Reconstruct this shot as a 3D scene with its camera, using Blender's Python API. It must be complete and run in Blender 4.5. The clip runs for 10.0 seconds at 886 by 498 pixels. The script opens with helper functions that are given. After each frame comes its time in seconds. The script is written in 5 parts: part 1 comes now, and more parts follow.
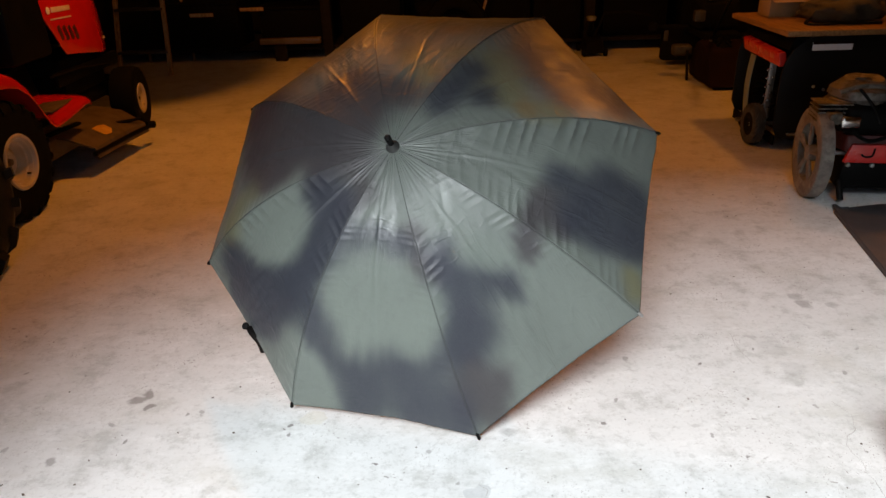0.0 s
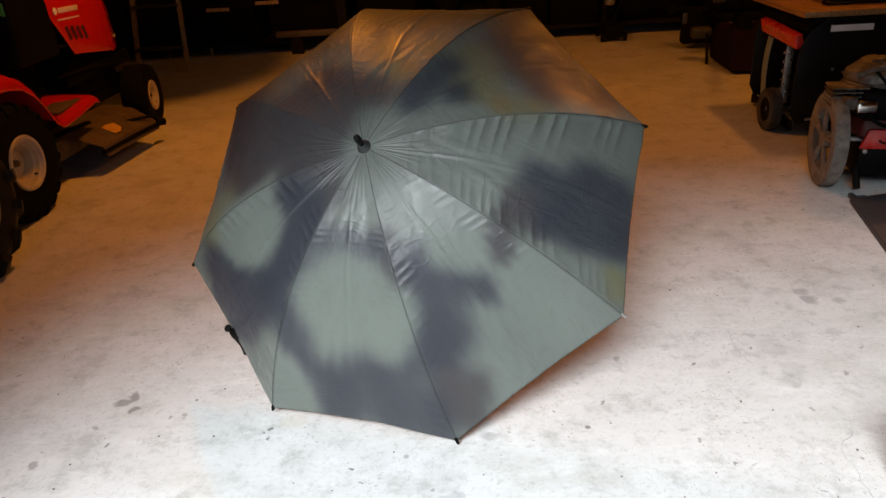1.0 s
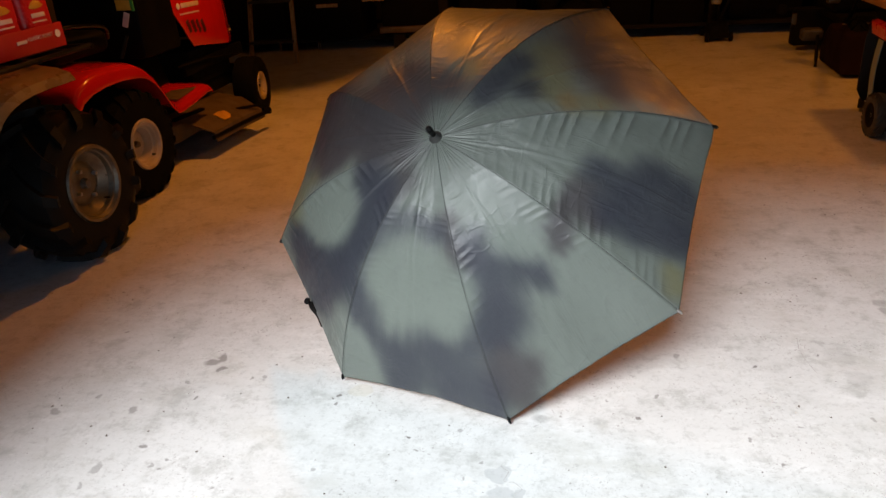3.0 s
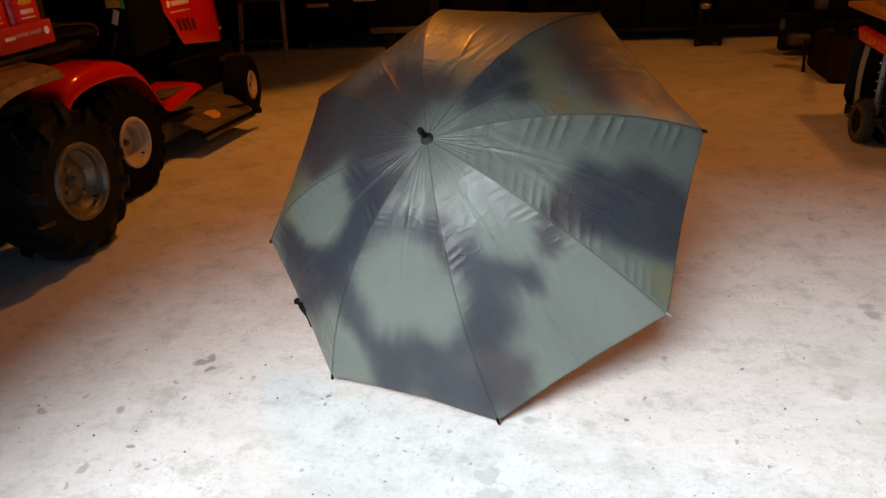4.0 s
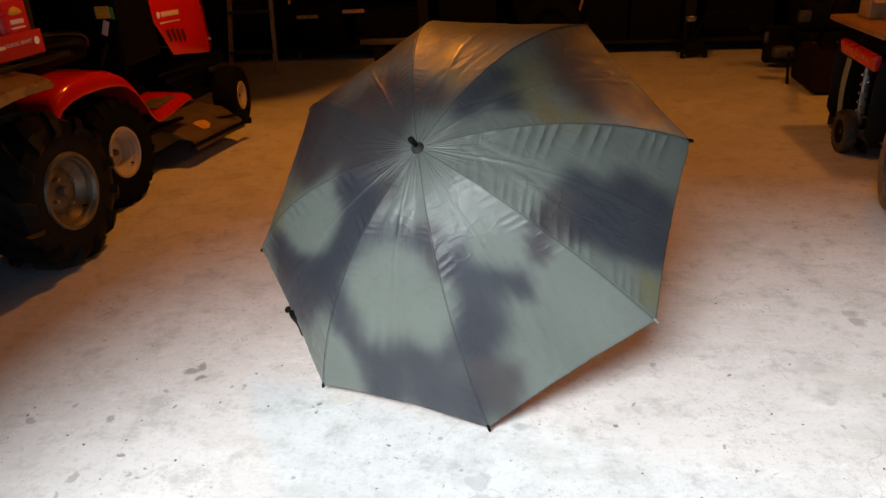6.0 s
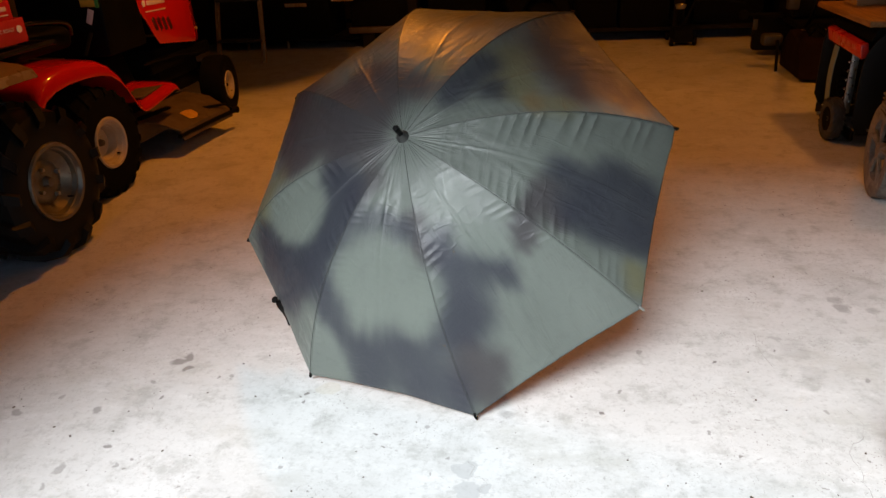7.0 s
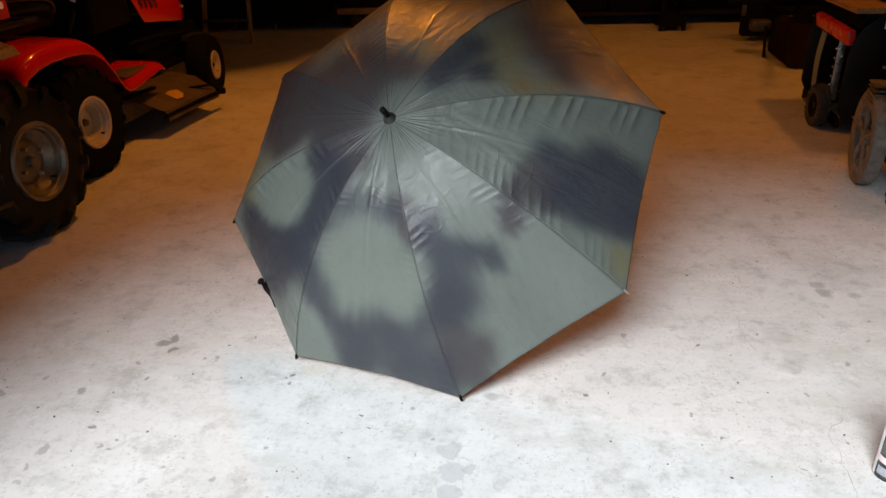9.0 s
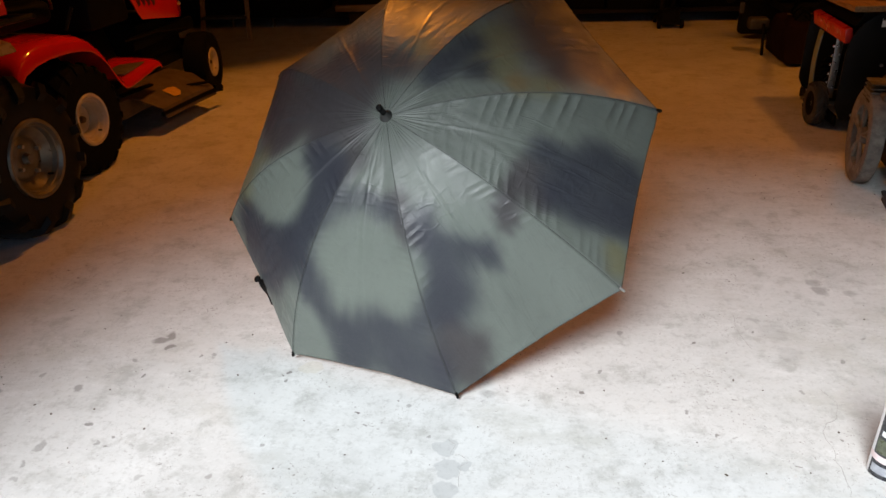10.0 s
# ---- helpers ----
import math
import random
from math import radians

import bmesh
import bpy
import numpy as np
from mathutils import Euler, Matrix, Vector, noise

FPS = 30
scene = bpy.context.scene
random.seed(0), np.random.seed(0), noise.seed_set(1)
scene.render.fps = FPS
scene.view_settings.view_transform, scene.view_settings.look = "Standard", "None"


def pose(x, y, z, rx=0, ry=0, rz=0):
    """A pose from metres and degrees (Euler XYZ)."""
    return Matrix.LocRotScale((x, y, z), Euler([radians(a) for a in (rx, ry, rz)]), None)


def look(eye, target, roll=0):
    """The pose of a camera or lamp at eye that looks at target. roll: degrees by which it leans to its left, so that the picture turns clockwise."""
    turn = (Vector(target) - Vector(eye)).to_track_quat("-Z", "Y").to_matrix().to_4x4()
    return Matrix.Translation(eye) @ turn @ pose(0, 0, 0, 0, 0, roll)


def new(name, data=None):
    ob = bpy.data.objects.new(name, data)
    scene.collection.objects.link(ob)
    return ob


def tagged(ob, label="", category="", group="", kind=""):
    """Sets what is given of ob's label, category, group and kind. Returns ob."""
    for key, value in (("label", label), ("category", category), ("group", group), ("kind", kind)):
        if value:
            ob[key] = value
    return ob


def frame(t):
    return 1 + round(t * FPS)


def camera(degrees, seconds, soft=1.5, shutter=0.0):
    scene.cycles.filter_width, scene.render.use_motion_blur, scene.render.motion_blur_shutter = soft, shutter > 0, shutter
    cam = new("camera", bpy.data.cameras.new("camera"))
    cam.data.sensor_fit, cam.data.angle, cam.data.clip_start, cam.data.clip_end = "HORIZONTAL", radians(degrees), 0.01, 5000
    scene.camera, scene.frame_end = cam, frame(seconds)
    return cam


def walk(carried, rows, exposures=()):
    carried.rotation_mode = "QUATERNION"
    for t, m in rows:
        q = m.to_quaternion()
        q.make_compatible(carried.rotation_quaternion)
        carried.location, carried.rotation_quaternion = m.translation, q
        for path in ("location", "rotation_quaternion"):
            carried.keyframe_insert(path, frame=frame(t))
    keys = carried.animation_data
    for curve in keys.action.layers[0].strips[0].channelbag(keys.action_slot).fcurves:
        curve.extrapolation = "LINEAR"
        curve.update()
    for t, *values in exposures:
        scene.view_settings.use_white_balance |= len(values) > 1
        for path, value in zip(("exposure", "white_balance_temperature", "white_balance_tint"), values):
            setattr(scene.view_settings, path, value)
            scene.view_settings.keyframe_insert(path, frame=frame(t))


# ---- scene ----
cam = camera(63.5, 10.0)
PATH = [
    (0, (0.067, 0.219, 1.117), (0.025, 2.03, 0.268), -1.9),
    (0.5, (0.17, 0.229, 1.117), (0.009, 2.037, 0.277), -5.2),
    (1, (0.199, 0.271, 1.122), (0.061, 2.064, 0.246), -3.9),
    (1.5, (0.249, 0.216, 1.13), (0.007, 1.984, 0.228), -3.1),
    (2, (0.286, 0.179, 1.136), (-0.106, 1.933, 0.26), -5.2),
    (3.5, (0.288, 0.186, 1.137), (-0.112, 1.944, 0.272), -4.3),
    (4, (0.285, 0.181, 1.139), (-0.091, 1.945, 0.273), -3.7),
    (4.5, (0.285, 0.171, 1.142), (-0.079, 1.939, 0.28), -4.0),
    (5, (0.282, 0.163, 1.141), (-0.076, 1.937, 0.289), -3.7),
    (6.5, (0.288, 0.164, 1.139), (-0.049, 1.948, 0.3), -3.3),
    (7, (0.299, 0.166, 1.138), (-0.025, 1.938, 0.27), -3.4),
    (7.5, (0.309, 0.169, 1.135), (-0.009, 1.936, 0.253), -3.3),
    (8, (0.309, 0.17, 1.136), (0.004, 1.932, 0.241), -2.9),
    (8.5, (0.306, 0.166, 1.135), (0.006, 1.926, 0.233), -2.9),
    (9, (0.303, 0.164, 1.134), (0.013, 1.922, 0.225), -2.6),
    (9.5, (0.307, 0.164, 1.135), (0.019, 1.918, 0.218), -2.8),
    (10, (0.309, 0.163, 1.136), (0.023, 1.918, 0.22), -2.5),
]
EXPOSURES = [(0, 1.16), (2.0, 1.20), (7.0, 1.20), (8.2, 1.06), (10, 1.05)]
walk(cam, [(t, look(eye, target, roll)) for t, eye, target, roll in PATH], EXPOSURES)

# ---- world and large lights ----
world = bpy.data.worlds.new("world")
scene.world = world
world.use_nodes = True
wn, wl = world.node_tree.nodes, world.node_tree.links
sky = wn.new("ShaderNodeTexSky")
sky.sky_type, sky.sun_disc = "NISHITA", False
sky.sun_elevation, sky.sun_rotation = radians(44.8), radians(202.6)
wl.new(sky.outputs[0], wn["Background"].inputs[0])
wn["Background"].inputs[1].default_value = 0.038

sun = new("sun", bpy.data.lights.new("sun", "SUN"))
sun.data.energy, sun.data.angle, sun.data.color = 3.5, radians(27), (0.90, 0.955, 1.0)
sun.matrix_world = look((-2.3, -6.6, 7.0), (0, 0, 0))

# bare bulbs under the ceiling: place, watts
BULBS = [((-0.85, 3.9, 2.42), 44.0), ((2.15, 4.4, 2.42), 20.0)]
for at, watts in BULBS:
    lamp = new("bulb_light", bpy.data.lights.new("bulb_light", "POINT"))
    lamp.data.energy, lamp.data.color, lamp.data.shadow_soft_size = watts, (1.0, 0.31, 0.022), 0.08
    lamp.location = (at[0], at[1], at[2] - 0.13)

# ---- materials ----


def material(name):
    m = bpy.data.materials.new(name)
    m.use_nodes = True
    return m, m.node_tree.nodes, m.node_tree.links, m.node_tree.nodes["Principled BSDF"]


def mixer(n, l, fac, a, b, mode="MIX"):
    mx = n.new("ShaderNodeMix")
    mx.data_type, mx.blend_type = "RGBA", mode
    for sock, v in ((mx.inputs["Factor"], fac), (mx.inputs["A"], a), (mx.inputs["B"], b)):
        if isinstance(v, (int, float)):
            sock.default_value = v
        elif isinstance(v, tuple):
            sock.default_value = (*v, 1) if len(v) == 3 else v
        else:
            l.new(v, sock)
    return mx.outputs["Result"]


def noisy(n, l, coord, scale, detail=4, rough=0.6, stretch=None):
    if stretch:
        mp = n.new("ShaderNodeMapping")
        mp.inputs["Scale"].default_value = stretch
        l.new(coord, mp.inputs["Vector"])
        coord = mp.outputs[0]
    t = n.new("ShaderNodeTexNoise")
    t.inputs["Scale"].default_value, t.inputs["Detail"].default_value, t.inputs["Roughness"].default_value = scale, detail, rough
    l.new(coord, t.inputs["Vector"])
    return t.outputs["Fac"]


def ranged(n, l, v, a, b, c=0.0, d=1.0, smooth=True):
    r = n.new("ShaderNodeMapRange")
    r.interpolation_type = "SMOOTHSTEP" if smooth else "LINEAR"
    for k, x in zip(("From Min", "From Max", "To Min", "To Max"), (a, b, c, d)):
        r.inputs[k].default_value = x
    l.new(v, r.inputs["Value"])
    return r.outputs["Result"]


def maths(n, l, op, a, b=0.0):
    m = n.new("ShaderNodeMath")
    m.operation = op
    for k, v in ((0, a), (1, b)):
        if isinstance(v, (int, float)):
            m.inputs[k].default_value = v
        else:
            l.new(v, m.inputs[k])
    return m.outputs[0]


def bumped(n, l, bsdf, height, strength=0.3, distance=0.002):
    b = n.new("ShaderNodeBump")
    b.inputs["Strength"].default_value, b.inputs["Distance"].default_value = strength, distance
    l.new(height, b.inputs["Height"])
    l.new(b.outputs[0], bsdf.inputs["Normal"])


def worn(name, base, second, rough=0.5, metal=0.0, scale=9.0, fine=90.0, bump=0.15, amount=0.6, coat=0.0, rough_var=0.15, dirt=None, dirt_cover=0.55, spec=0.5):
    """A painted, moulded or bare surface with patches of a second tone, fine grain and, if asked, dried dirt."""
    m, n, l, b = material(name)
    co = n.new("ShaderNodeTexCoord").outputs["Object"]
    big, small = noisy(n, l, co, scale, 5), noisy(n, l, co, fine, 3)
    fac = maths(n, l, "MULTIPLY", ranged(n, l, big, 0.38, 0.7), amount)
    col = mixer(n, l, fac, base, second)
    col = mixer(n, l, maths(n, l, "MULTIPLY", ranged(n, l, small, 0.45, 0.75), 0.25), col, second)
    if dirt:
        patch = ranged(n, l, noisy(n, l, co, scale * 0.6, 6, 0.7), dirt_cover - 0.08, dirt_cover + 0.1)
        col = mixer(n, l, patch, col, dirt)
    l.new(col, b.inputs["Base Color"])
    ro = ranged(n, l, big, 0.3, 0.7, max(rough - rough_var, 0.03), min(rough + rough_var, 1), False)
    if dirt:
        ro = maths(n, l, "MAXIMUM", ro, maths(n, l, "MULTIPLY", patch, 0.85))
    l.new(ro, b.inputs["Roughness"])
    b.inputs["Metallic"].default_value = metal
    b.inputs["Specular IOR Level"].default_value = spec
    b.inputs["Coat Weight"].default_value = coat
    b.inputs["Coat Roughness"].default_value = 0.08
    bumped(n, l, b, small, bump, 0.001)
    return m


def wood(name, light, dark, along=(1.0, 14.0, 14.0), rough=0.65):
    m, n, l, b = material(name)
    co = n.new("ShaderNodeTexCoord").outputs["Object"]
    grain = noisy(n, l, co, 6, 6, 0.65, along)
    stain = noisy(n, l, co, 4, 4)
    col = mixer(n, l, ranged(n, l, grain, 0.35, 0.68), light, dark)
    col = mixer(n, l, maths(n, l, "MULTIPLY", ranged(n, l, stain, 0.5, 0.75), 0.5), col, dark)
    l.new(col, b.inputs["Base Color"])
    b.inputs["Roughness"].default_value = rough
    b.inputs["Specular IOR Level"].default_value = 0.25
    bumped(n, l, b, grain, 0.3, 0.001)
    return m


def concrete():
    """Old trowelled slab: mottling, pits, dark specks, oil spots, a spalled patch and hairline cracks."""
    m, n, l, b = material("concrete_floor")
    co = n.new("ShaderNodeTexCoord").outputs["Object"]
    cloud, mid, fine = noisy(n, l, co, 0.9, 5), noisy(n, l, co, 5.5, 6, 0.7), noisy(n, l, co, 70, 4, 0.7)
    streak = noisy(n, l, co, 7, 5, 0.7, (1.0, 2.6, 1.0))
    col = mixer(n, l, ranged(n, l, cloud, 0.3, 0.72), (0.485, 0.480, 0.462), (0.590, 0.590, 0.578))
    col = mixer(n, l, maths(n, l, "MULTIPLY", ranged(n, l, mid, 0.46, 0.70), 0.5), col, (0.345, 0.34, 0.32))
    col = mixer(n, l, maths(n, l, "MULTIPLY", ranged(n, l, streak, 0.5, 0.75), 0.45), col, (0.665, 0.665, 0.65))
    col = mixer(n, l, maths(n, l, "MULTIPLY", ranged(n, l, fine, 0.52, 0.75), 0.5), col, (0.30, 0.285, 0.265))
    smear = noisy(n, l, co, 2.6, 9, 0.72, (1.0, 1.5, 1.0))
    col = mixer(n, l, maths(n, l, "MULTIPLY", ranged(n, l, smear, 0.50, 0.66), 0.42), col, (0.36, 0.345, 0.30))
    scuff = noisy(n, l, co, 11, 7, 0.75)
    col = mixer(n, l, maths(n, l, "MULTIPLY", ranged(n, l, scuff, 0.52, 0.66), 0.36), col, (0.31, 0.30, 0.275))
    grit = noisy(n, l, co, 34, 5, 0.75)
    col = mixer(n, l, maths(n, l, "MULTIPLY", ranged(n, l, grit, 0.52, 0.68), 0.50), col, (0.34, 0.335, 0.32))
    flecks = noisy(n, l, co, 48, 4, 0.7, (1.0, 1.7, 1.0))
    col = mixer(n, l, maths(n, l, "MULTIPLY", ranged(n, l, flecks, 0.56, 0.72), 0.22), col, (0.74, 0.735, 0.72))
    # wandering coordinates for spots with ragged rims
    ragged = n.new("ShaderNodeTexNoise")
    ragged.inputs["Scale"].default_value, ragged.inputs["Detail"].default_value = 24, 4
    l.new(co, ragged.inputs["Vector"])
    shift = n.new("ShaderNodeVectorMath")
    shift.operation = "MULTIPLY_ADD"
    shift.inputs[1].default_value, shift.inputs[2].default_value = (0.055, 0.055, 0), (-0.0275, -0.0275, 0)
    l.new(ragged.outputs["Color"], shift.inputs[0])
    moved = n.new("ShaderNodeVectorMath")
    l.new(co, moved.inputs[0]), l.new(shift.outputs[0], moved.inputs[1])
    spot_co = moved.outputs[0]
    # scattered small chips and grease specks, in three sizes
    for scale, keep, size, tone in ((30, 0.92, 0.17, 0.20), (70, 0.80, 0.23, 0.24), (130, 0.80, 0.29, 0.28), (220, 0.76, 0.33, 0.31)):
        v = n.new("ShaderNodeTexVoronoi")
        v.inputs["Scale"].default_value = scale
        l.new(spot_co, v.inputs["Vector"])
        sep = n.new("ShaderNodeSeparateColor")
        l.new(v.outputs["Color"], sep.inputs[0])
        chosen = maths(n, l, "GREATER_THAN", sep.outputs[0], keep)
        near = ranged(n, l, v.outputs["Distance"], size * 0.6, size, 1, 0)
        drift = ranged(n, l, noisy(n, l, co, 3.2, 4), 0.44, 0.62)
        f = maths(n, l, "MULTIPLY", maths(n, l, "MULTIPLY", chosen, near), maths(n, l, "MULTIPLY", drift, 0.92))
        col = mixer(n, l, f, col, (tone, tone * 0.93, tone * 0.86))
    # oil spots and dirty patches: x, y, radius, strength
    spots = [(-0.771, 1.718, 0.023, 0.60), (-0.750, 1.745, 0.019, 0.60), (-0.729, 1.694, 0.014, 0.65), (-0.885, 1.494, 0.016, 0.50), (-1.091, 1.473, 0.016, 0.45), (-1.014, 1.544, 0.010, 0.40),
             (-0.771, 1.365, 0.010, 0.65), (-0.845, 1.286, 0.014, 0.40), (-0.848, 1.229, 0.008, 0.40), (-0.834, 1.178, 0.011, 0.35), (-0.710, 1.310, 0.008, 0.45), (-0.691, 1.299, 0.005, 0.55),
             (-0.687, 1.332, 0.007, 0.55), (-0.400, 1.234, 0.010, 0.40), (-0.561, 1.218, 0.009, 0.30), (-0.735, 1.562, 0.005, 0.65), (-0.796, 1.624, 0.009, 0.45), (-0.621, 1.658, 0.008, 0.55),
             (-0.585, 1.666, 0.008, 0.45), (-0.349, 1.616, 0.006, 0.75), (-0.362, 1.596, 0.005, 0.75), (-0.347, 1.573, 0.005, 0.65), (-0.126, 1.469, 0.006, 0.85), (-0.015, 1.511, 0.009, 0.45)]
    spots += [(0.054, 1.405, 0.006, 0.45), (0.023, 1.357, 0.006, 0.40), (-0.324, 1.334, 0.005, 0.45), (-0.538, 1.263, 0.004, 0.55), (0.406, 1.597, 0.008, 0.75), (0.456, 1.683, 0.009, 0.55),
             (0.661, 1.449, 0.004, 0.95), (1.125, 2.145, 0.030, 0.45), (1.117, 2.194, 0.023, 0.35), (1.199, 2.134, 0.023, 0.30), (0.516, 1.866, 0.013, 0.45), (0.708, 1.834, 0.005, 0.75),
             (0.872, 1.906, 0.005, 0.65), (0.893, 1.964, 0.017, 0.25), (0.647, 1.540, 0.005, 0.55), (1.067, 1.782, 0.010, 0.45), (0.933, 1.642, 0.009, 0.40), (1.159, 1.898, 0.008, 0.40),
             (0.930, 1.906, 0.042, 0.14), (0.945, 1.803, 0.033, 0.14), (0.175, 1.570, 0.022, 0.25), (0.620, 1.586, 0.010, 0.25), (-1.134, 1.854, 0.008, 0.50), (-0.960, 1.833, 0.007, 0.40)]
    for x, y, r, s in spots:
        d = n.new("ShaderNodeVectorMath")
        d.operation = "DISTANCE"
        d.inputs[1].default_value = (x, y, 0)
        l.new(spot_co, d.inputs[0])
        col = mixer(n, l, ranged(n, l, d.outputs["Value"], r * 0.6, r * 1.15, min(1.15 * s, 1), 0), col, (0.15, 0.135, 0.125))
    # spalled patch of bared grey, and a yellow stain
    for x, y, r, k, shade in ((0.097, 1.373, 0.028, 0.5, (0.33, 0.335, 0.335)), (0.112, 1.309, 0.029, 0.5, (0.33, 0.335, 0.335)), (0.148, 1.321, 0.015, 0.5, (0.31, 0.315, 0.315)), (0.115, 1.245, 0.030, 0.5, (0.33, 0.335, 0.335)), (-0.302, 1.637, 0.033, 0.22, (0.42, 0.36, 0.22))):
        d = n.new("ShaderNodeVectorMath")
        d.operation = "DISTANCE"
        d.inputs[1].default_value = (x, y, 0)
        l.new(spot_co, d.inputs[0])
        col = mixer(n, l, ranged(n, l, d.outputs["Value"], r * 0.86, r, k, 0), col, shade)
    l.new(col, b.inputs["Base Color"])
    l.new(ranged(n, l, mid, 0.3, 0.7, 0.62, 0.85), b.inputs["Roughness"])
    h = maths(n, l, "ADD", maths(n, l, "MULTIPLY", mid, 1.2), maths(n, l, "MULTIPLY", fine, 0.5))
    bumped(n, l, b, h, 0.15, 0.004)
    return m


def sprayed_cloth():
    """Thin coated umbrella cloth under soft overspray; the tones lie in the attribute 'paint'."""
    m, n, l, b = material("sprayed_canopy_cloth")
    at = n.new("ShaderNodeAttribute")
    at.attribute_name = "paint"
    co = n.new("ShaderNodeTexCoord").outputs["Object"]
    mist, weave, crease = noisy(n, l, co, 260, 2), noisy(n, l, co, 40, 5, 0.65), noisy(n, l, co, 16, 5, 0.6)
    col = mixer(n, l, maths(n, l, "MULTIPLY", ranged(n, l, mist, 0.4, 0.75), 0.02), at.outputs["Color"], (0.3, 0.32, 0.29))
    col = mixer(n, l, maths(n, l, "MULTIPLY", ranged(n, l, weave, 0.5, 0.75), 0.14), col, (0.06, 0.06, 0.062))
    l.new(col, b.inputs["Base Color"])
    l.new(ranged(n, l, crease, 0.3, 0.7, 0.36, 0.52), b.inputs["Roughness"])
    b.inputs["Specular IOR Level"].default_value = 0.42
    run = n.new("ShaderNodeAttribute")
    run.attribute_name = "lie"
    # fine creases along the gore, crumples across it, each in patches
    height = maths(n, l, "ADD", maths(n, l, "MULTIPLY", crease, 0.8), maths(n, l, "MULTIPLY", weave, 0.35))
    for sc, stretch, patch_sc, size in ((24, (1.0, 0.22, 1.0), 5, 0.24), (60, (1.0, 0.20, 1.0), 8, 0.14), (24, (0.45, 1.0, 1.0), 6, 0.30)):
        line = ranged(n, l, maths(n, l, "ABSOLUTE", maths(n, l, "SUBTRACT", noisy(n, l, run.outputs["Vector"], sc, 2, 0.5, stretch), 0.5)), 0.0, 0.06, 1, 0)
        where = ranged(n, l, noisy(n, l, co, patch_sc, 3), 0.42, 0.62)
        height = maths(n, l, "ADD", height, maths(n, l, "MULTIPLY", maths(n, l, "MULTIPLY", line, where), size))
    bumped(n, l, b, height, 0.55, 0.003)
    glow = n.new("ShaderNodeBsdfTranslucent")
    l.new(col, glow.inputs[0])
    mx = n.new("ShaderNodeMixShader")
    mx.inputs[0].default_value = 0.04
    l.new(b.outputs[0], mx.inputs[1]), l.new(glow.outputs[0], mx.inputs[2])
    l.new(mx.outputs[0], n["Material Output"].inputs[0])
    return m


def glowing(name, color, strength):
    m, n, l, b = material(name)
    b.inputs["Base Color"].default_value = (0.9, 0.8, 0.6, 1)
    b.inputs["Emission Color"].default_value = (*color, 1)
    b.inputs["Emission Strength"].default_value = strength
    return m


M_FLOOR = concrete()
M_CLOTH = sprayed_cloth()
M_DRIVE = worn("driveway_gravel", (0.30, 0.29, 0.27), (0.2, 0.19, 0.18), 0.9, scale=2, fine=60, bump=0.6)
M_BLOCK = worn("grimy_board_wall", (0.06, 0.045, 0.03), (0.035, 0.026, 0.018), 0.9, scale=2, fine=50, bump=0.4)
M_BOARDS = wood("ceiling_boards", (0.07, 0.045, 0.026), (0.04, 0.026, 0.015))
M_RED = worn("glossy_red_paint", (0.52, 0.008, 0.007), (0.38, 0.006, 0.006), 0.14, scale=5, bump=0.04, coat=0.6, rough_var=0.06)
M_REDOLD = worn("dusty_red_paint", (0.56, 0.022, 0.016), (0.36, 0.018, 0.014), 0.33, scale=9, bump=0.1)
M_REDWORN = worn("worn_pale_red_print", (0.58, 0.12, 0.07), (0.42, 0.05, 0.03), 0.45, scale=40, amount=0.9)
M_BLACK = worn("black_plastic", (0.003, 0.003, 0.003), (0.006, 0.0055, 0.005), 0.45, scale=8, spec=0.05)
M_BLACKGLOSS = worn("black_enamel", (0.005, 0.005, 0.005), (0.009, 0.009, 0.009), 0.42, scale=6, bump=0.05, spec=0.14)
M_RUBBER = worn("tyre_rubber", (0.004, 0.004, 0.0038), (0.007, 0.0065, 0.006), 0.72, scale=12, bump=0.3, dirt=(0.007, 0.006, 0.005), dirt_cover=0.70, spec=0.04)
M_MUDRUBBER = worn("dusty_lugged_rubber", (0.004, 0.004, 0.004), (0.007, 0.007, 0.0065), 0.46, scale=14, bump=0.4, dirt=(0.010, 0.009, 0.008), dirt_cover=0.68, spec=0.13)
M_GREYRUBBER = worn("grey_caked_tyre", (0.16, 0.14, 0.12), (0.07, 0.06, 0.055), 0.85, scale=22, fine=140, bump=0.7, dirt=(0.22, 0.20, 0.17), dirt_cover=0.55)
M_WHITERIM = worn("cream_white_rim", (0.42, 0.36, 0.27), (0.30, 0.25, 0.18), 0.38, scale=9)
M_STEELRIM = worn("dull_silver_rim", (0.19, 0.17, 0.135), (0.10, 0.088, 0.07), 0.40, metal=0.8, scale=14, dirt=(0.13, 0.10, 0.07), dirt_cover=0.62)
M_STEEL = worn("galvanised_steel", (0.45, 0.45, 0.44), (0.3, 0.3, 0.3), 0.4, metal=0.9, scale=15)
M_GREYPAINT = worn("pale_grey_paint", (0.17, 0.23, 0.23), (0.11, 0.15, 0.15), 0.45, scale=8)
M_CHROME = worn("bright_chrome", (0.75, 0.74, 0.72), (0.6, 0.6, 0.6), 0.15, metal=1.0, scale=10, bump=0.02, rough_var=0.05)
M_MUDFENDER = worn("mud_tanned_fender", (0.16, 0.095, 0.04), (0.09, 0.05, 0.022), 0.34, scale=7, dirt=(0.22, 0.02, 0.014), dirt_cover=0.60)
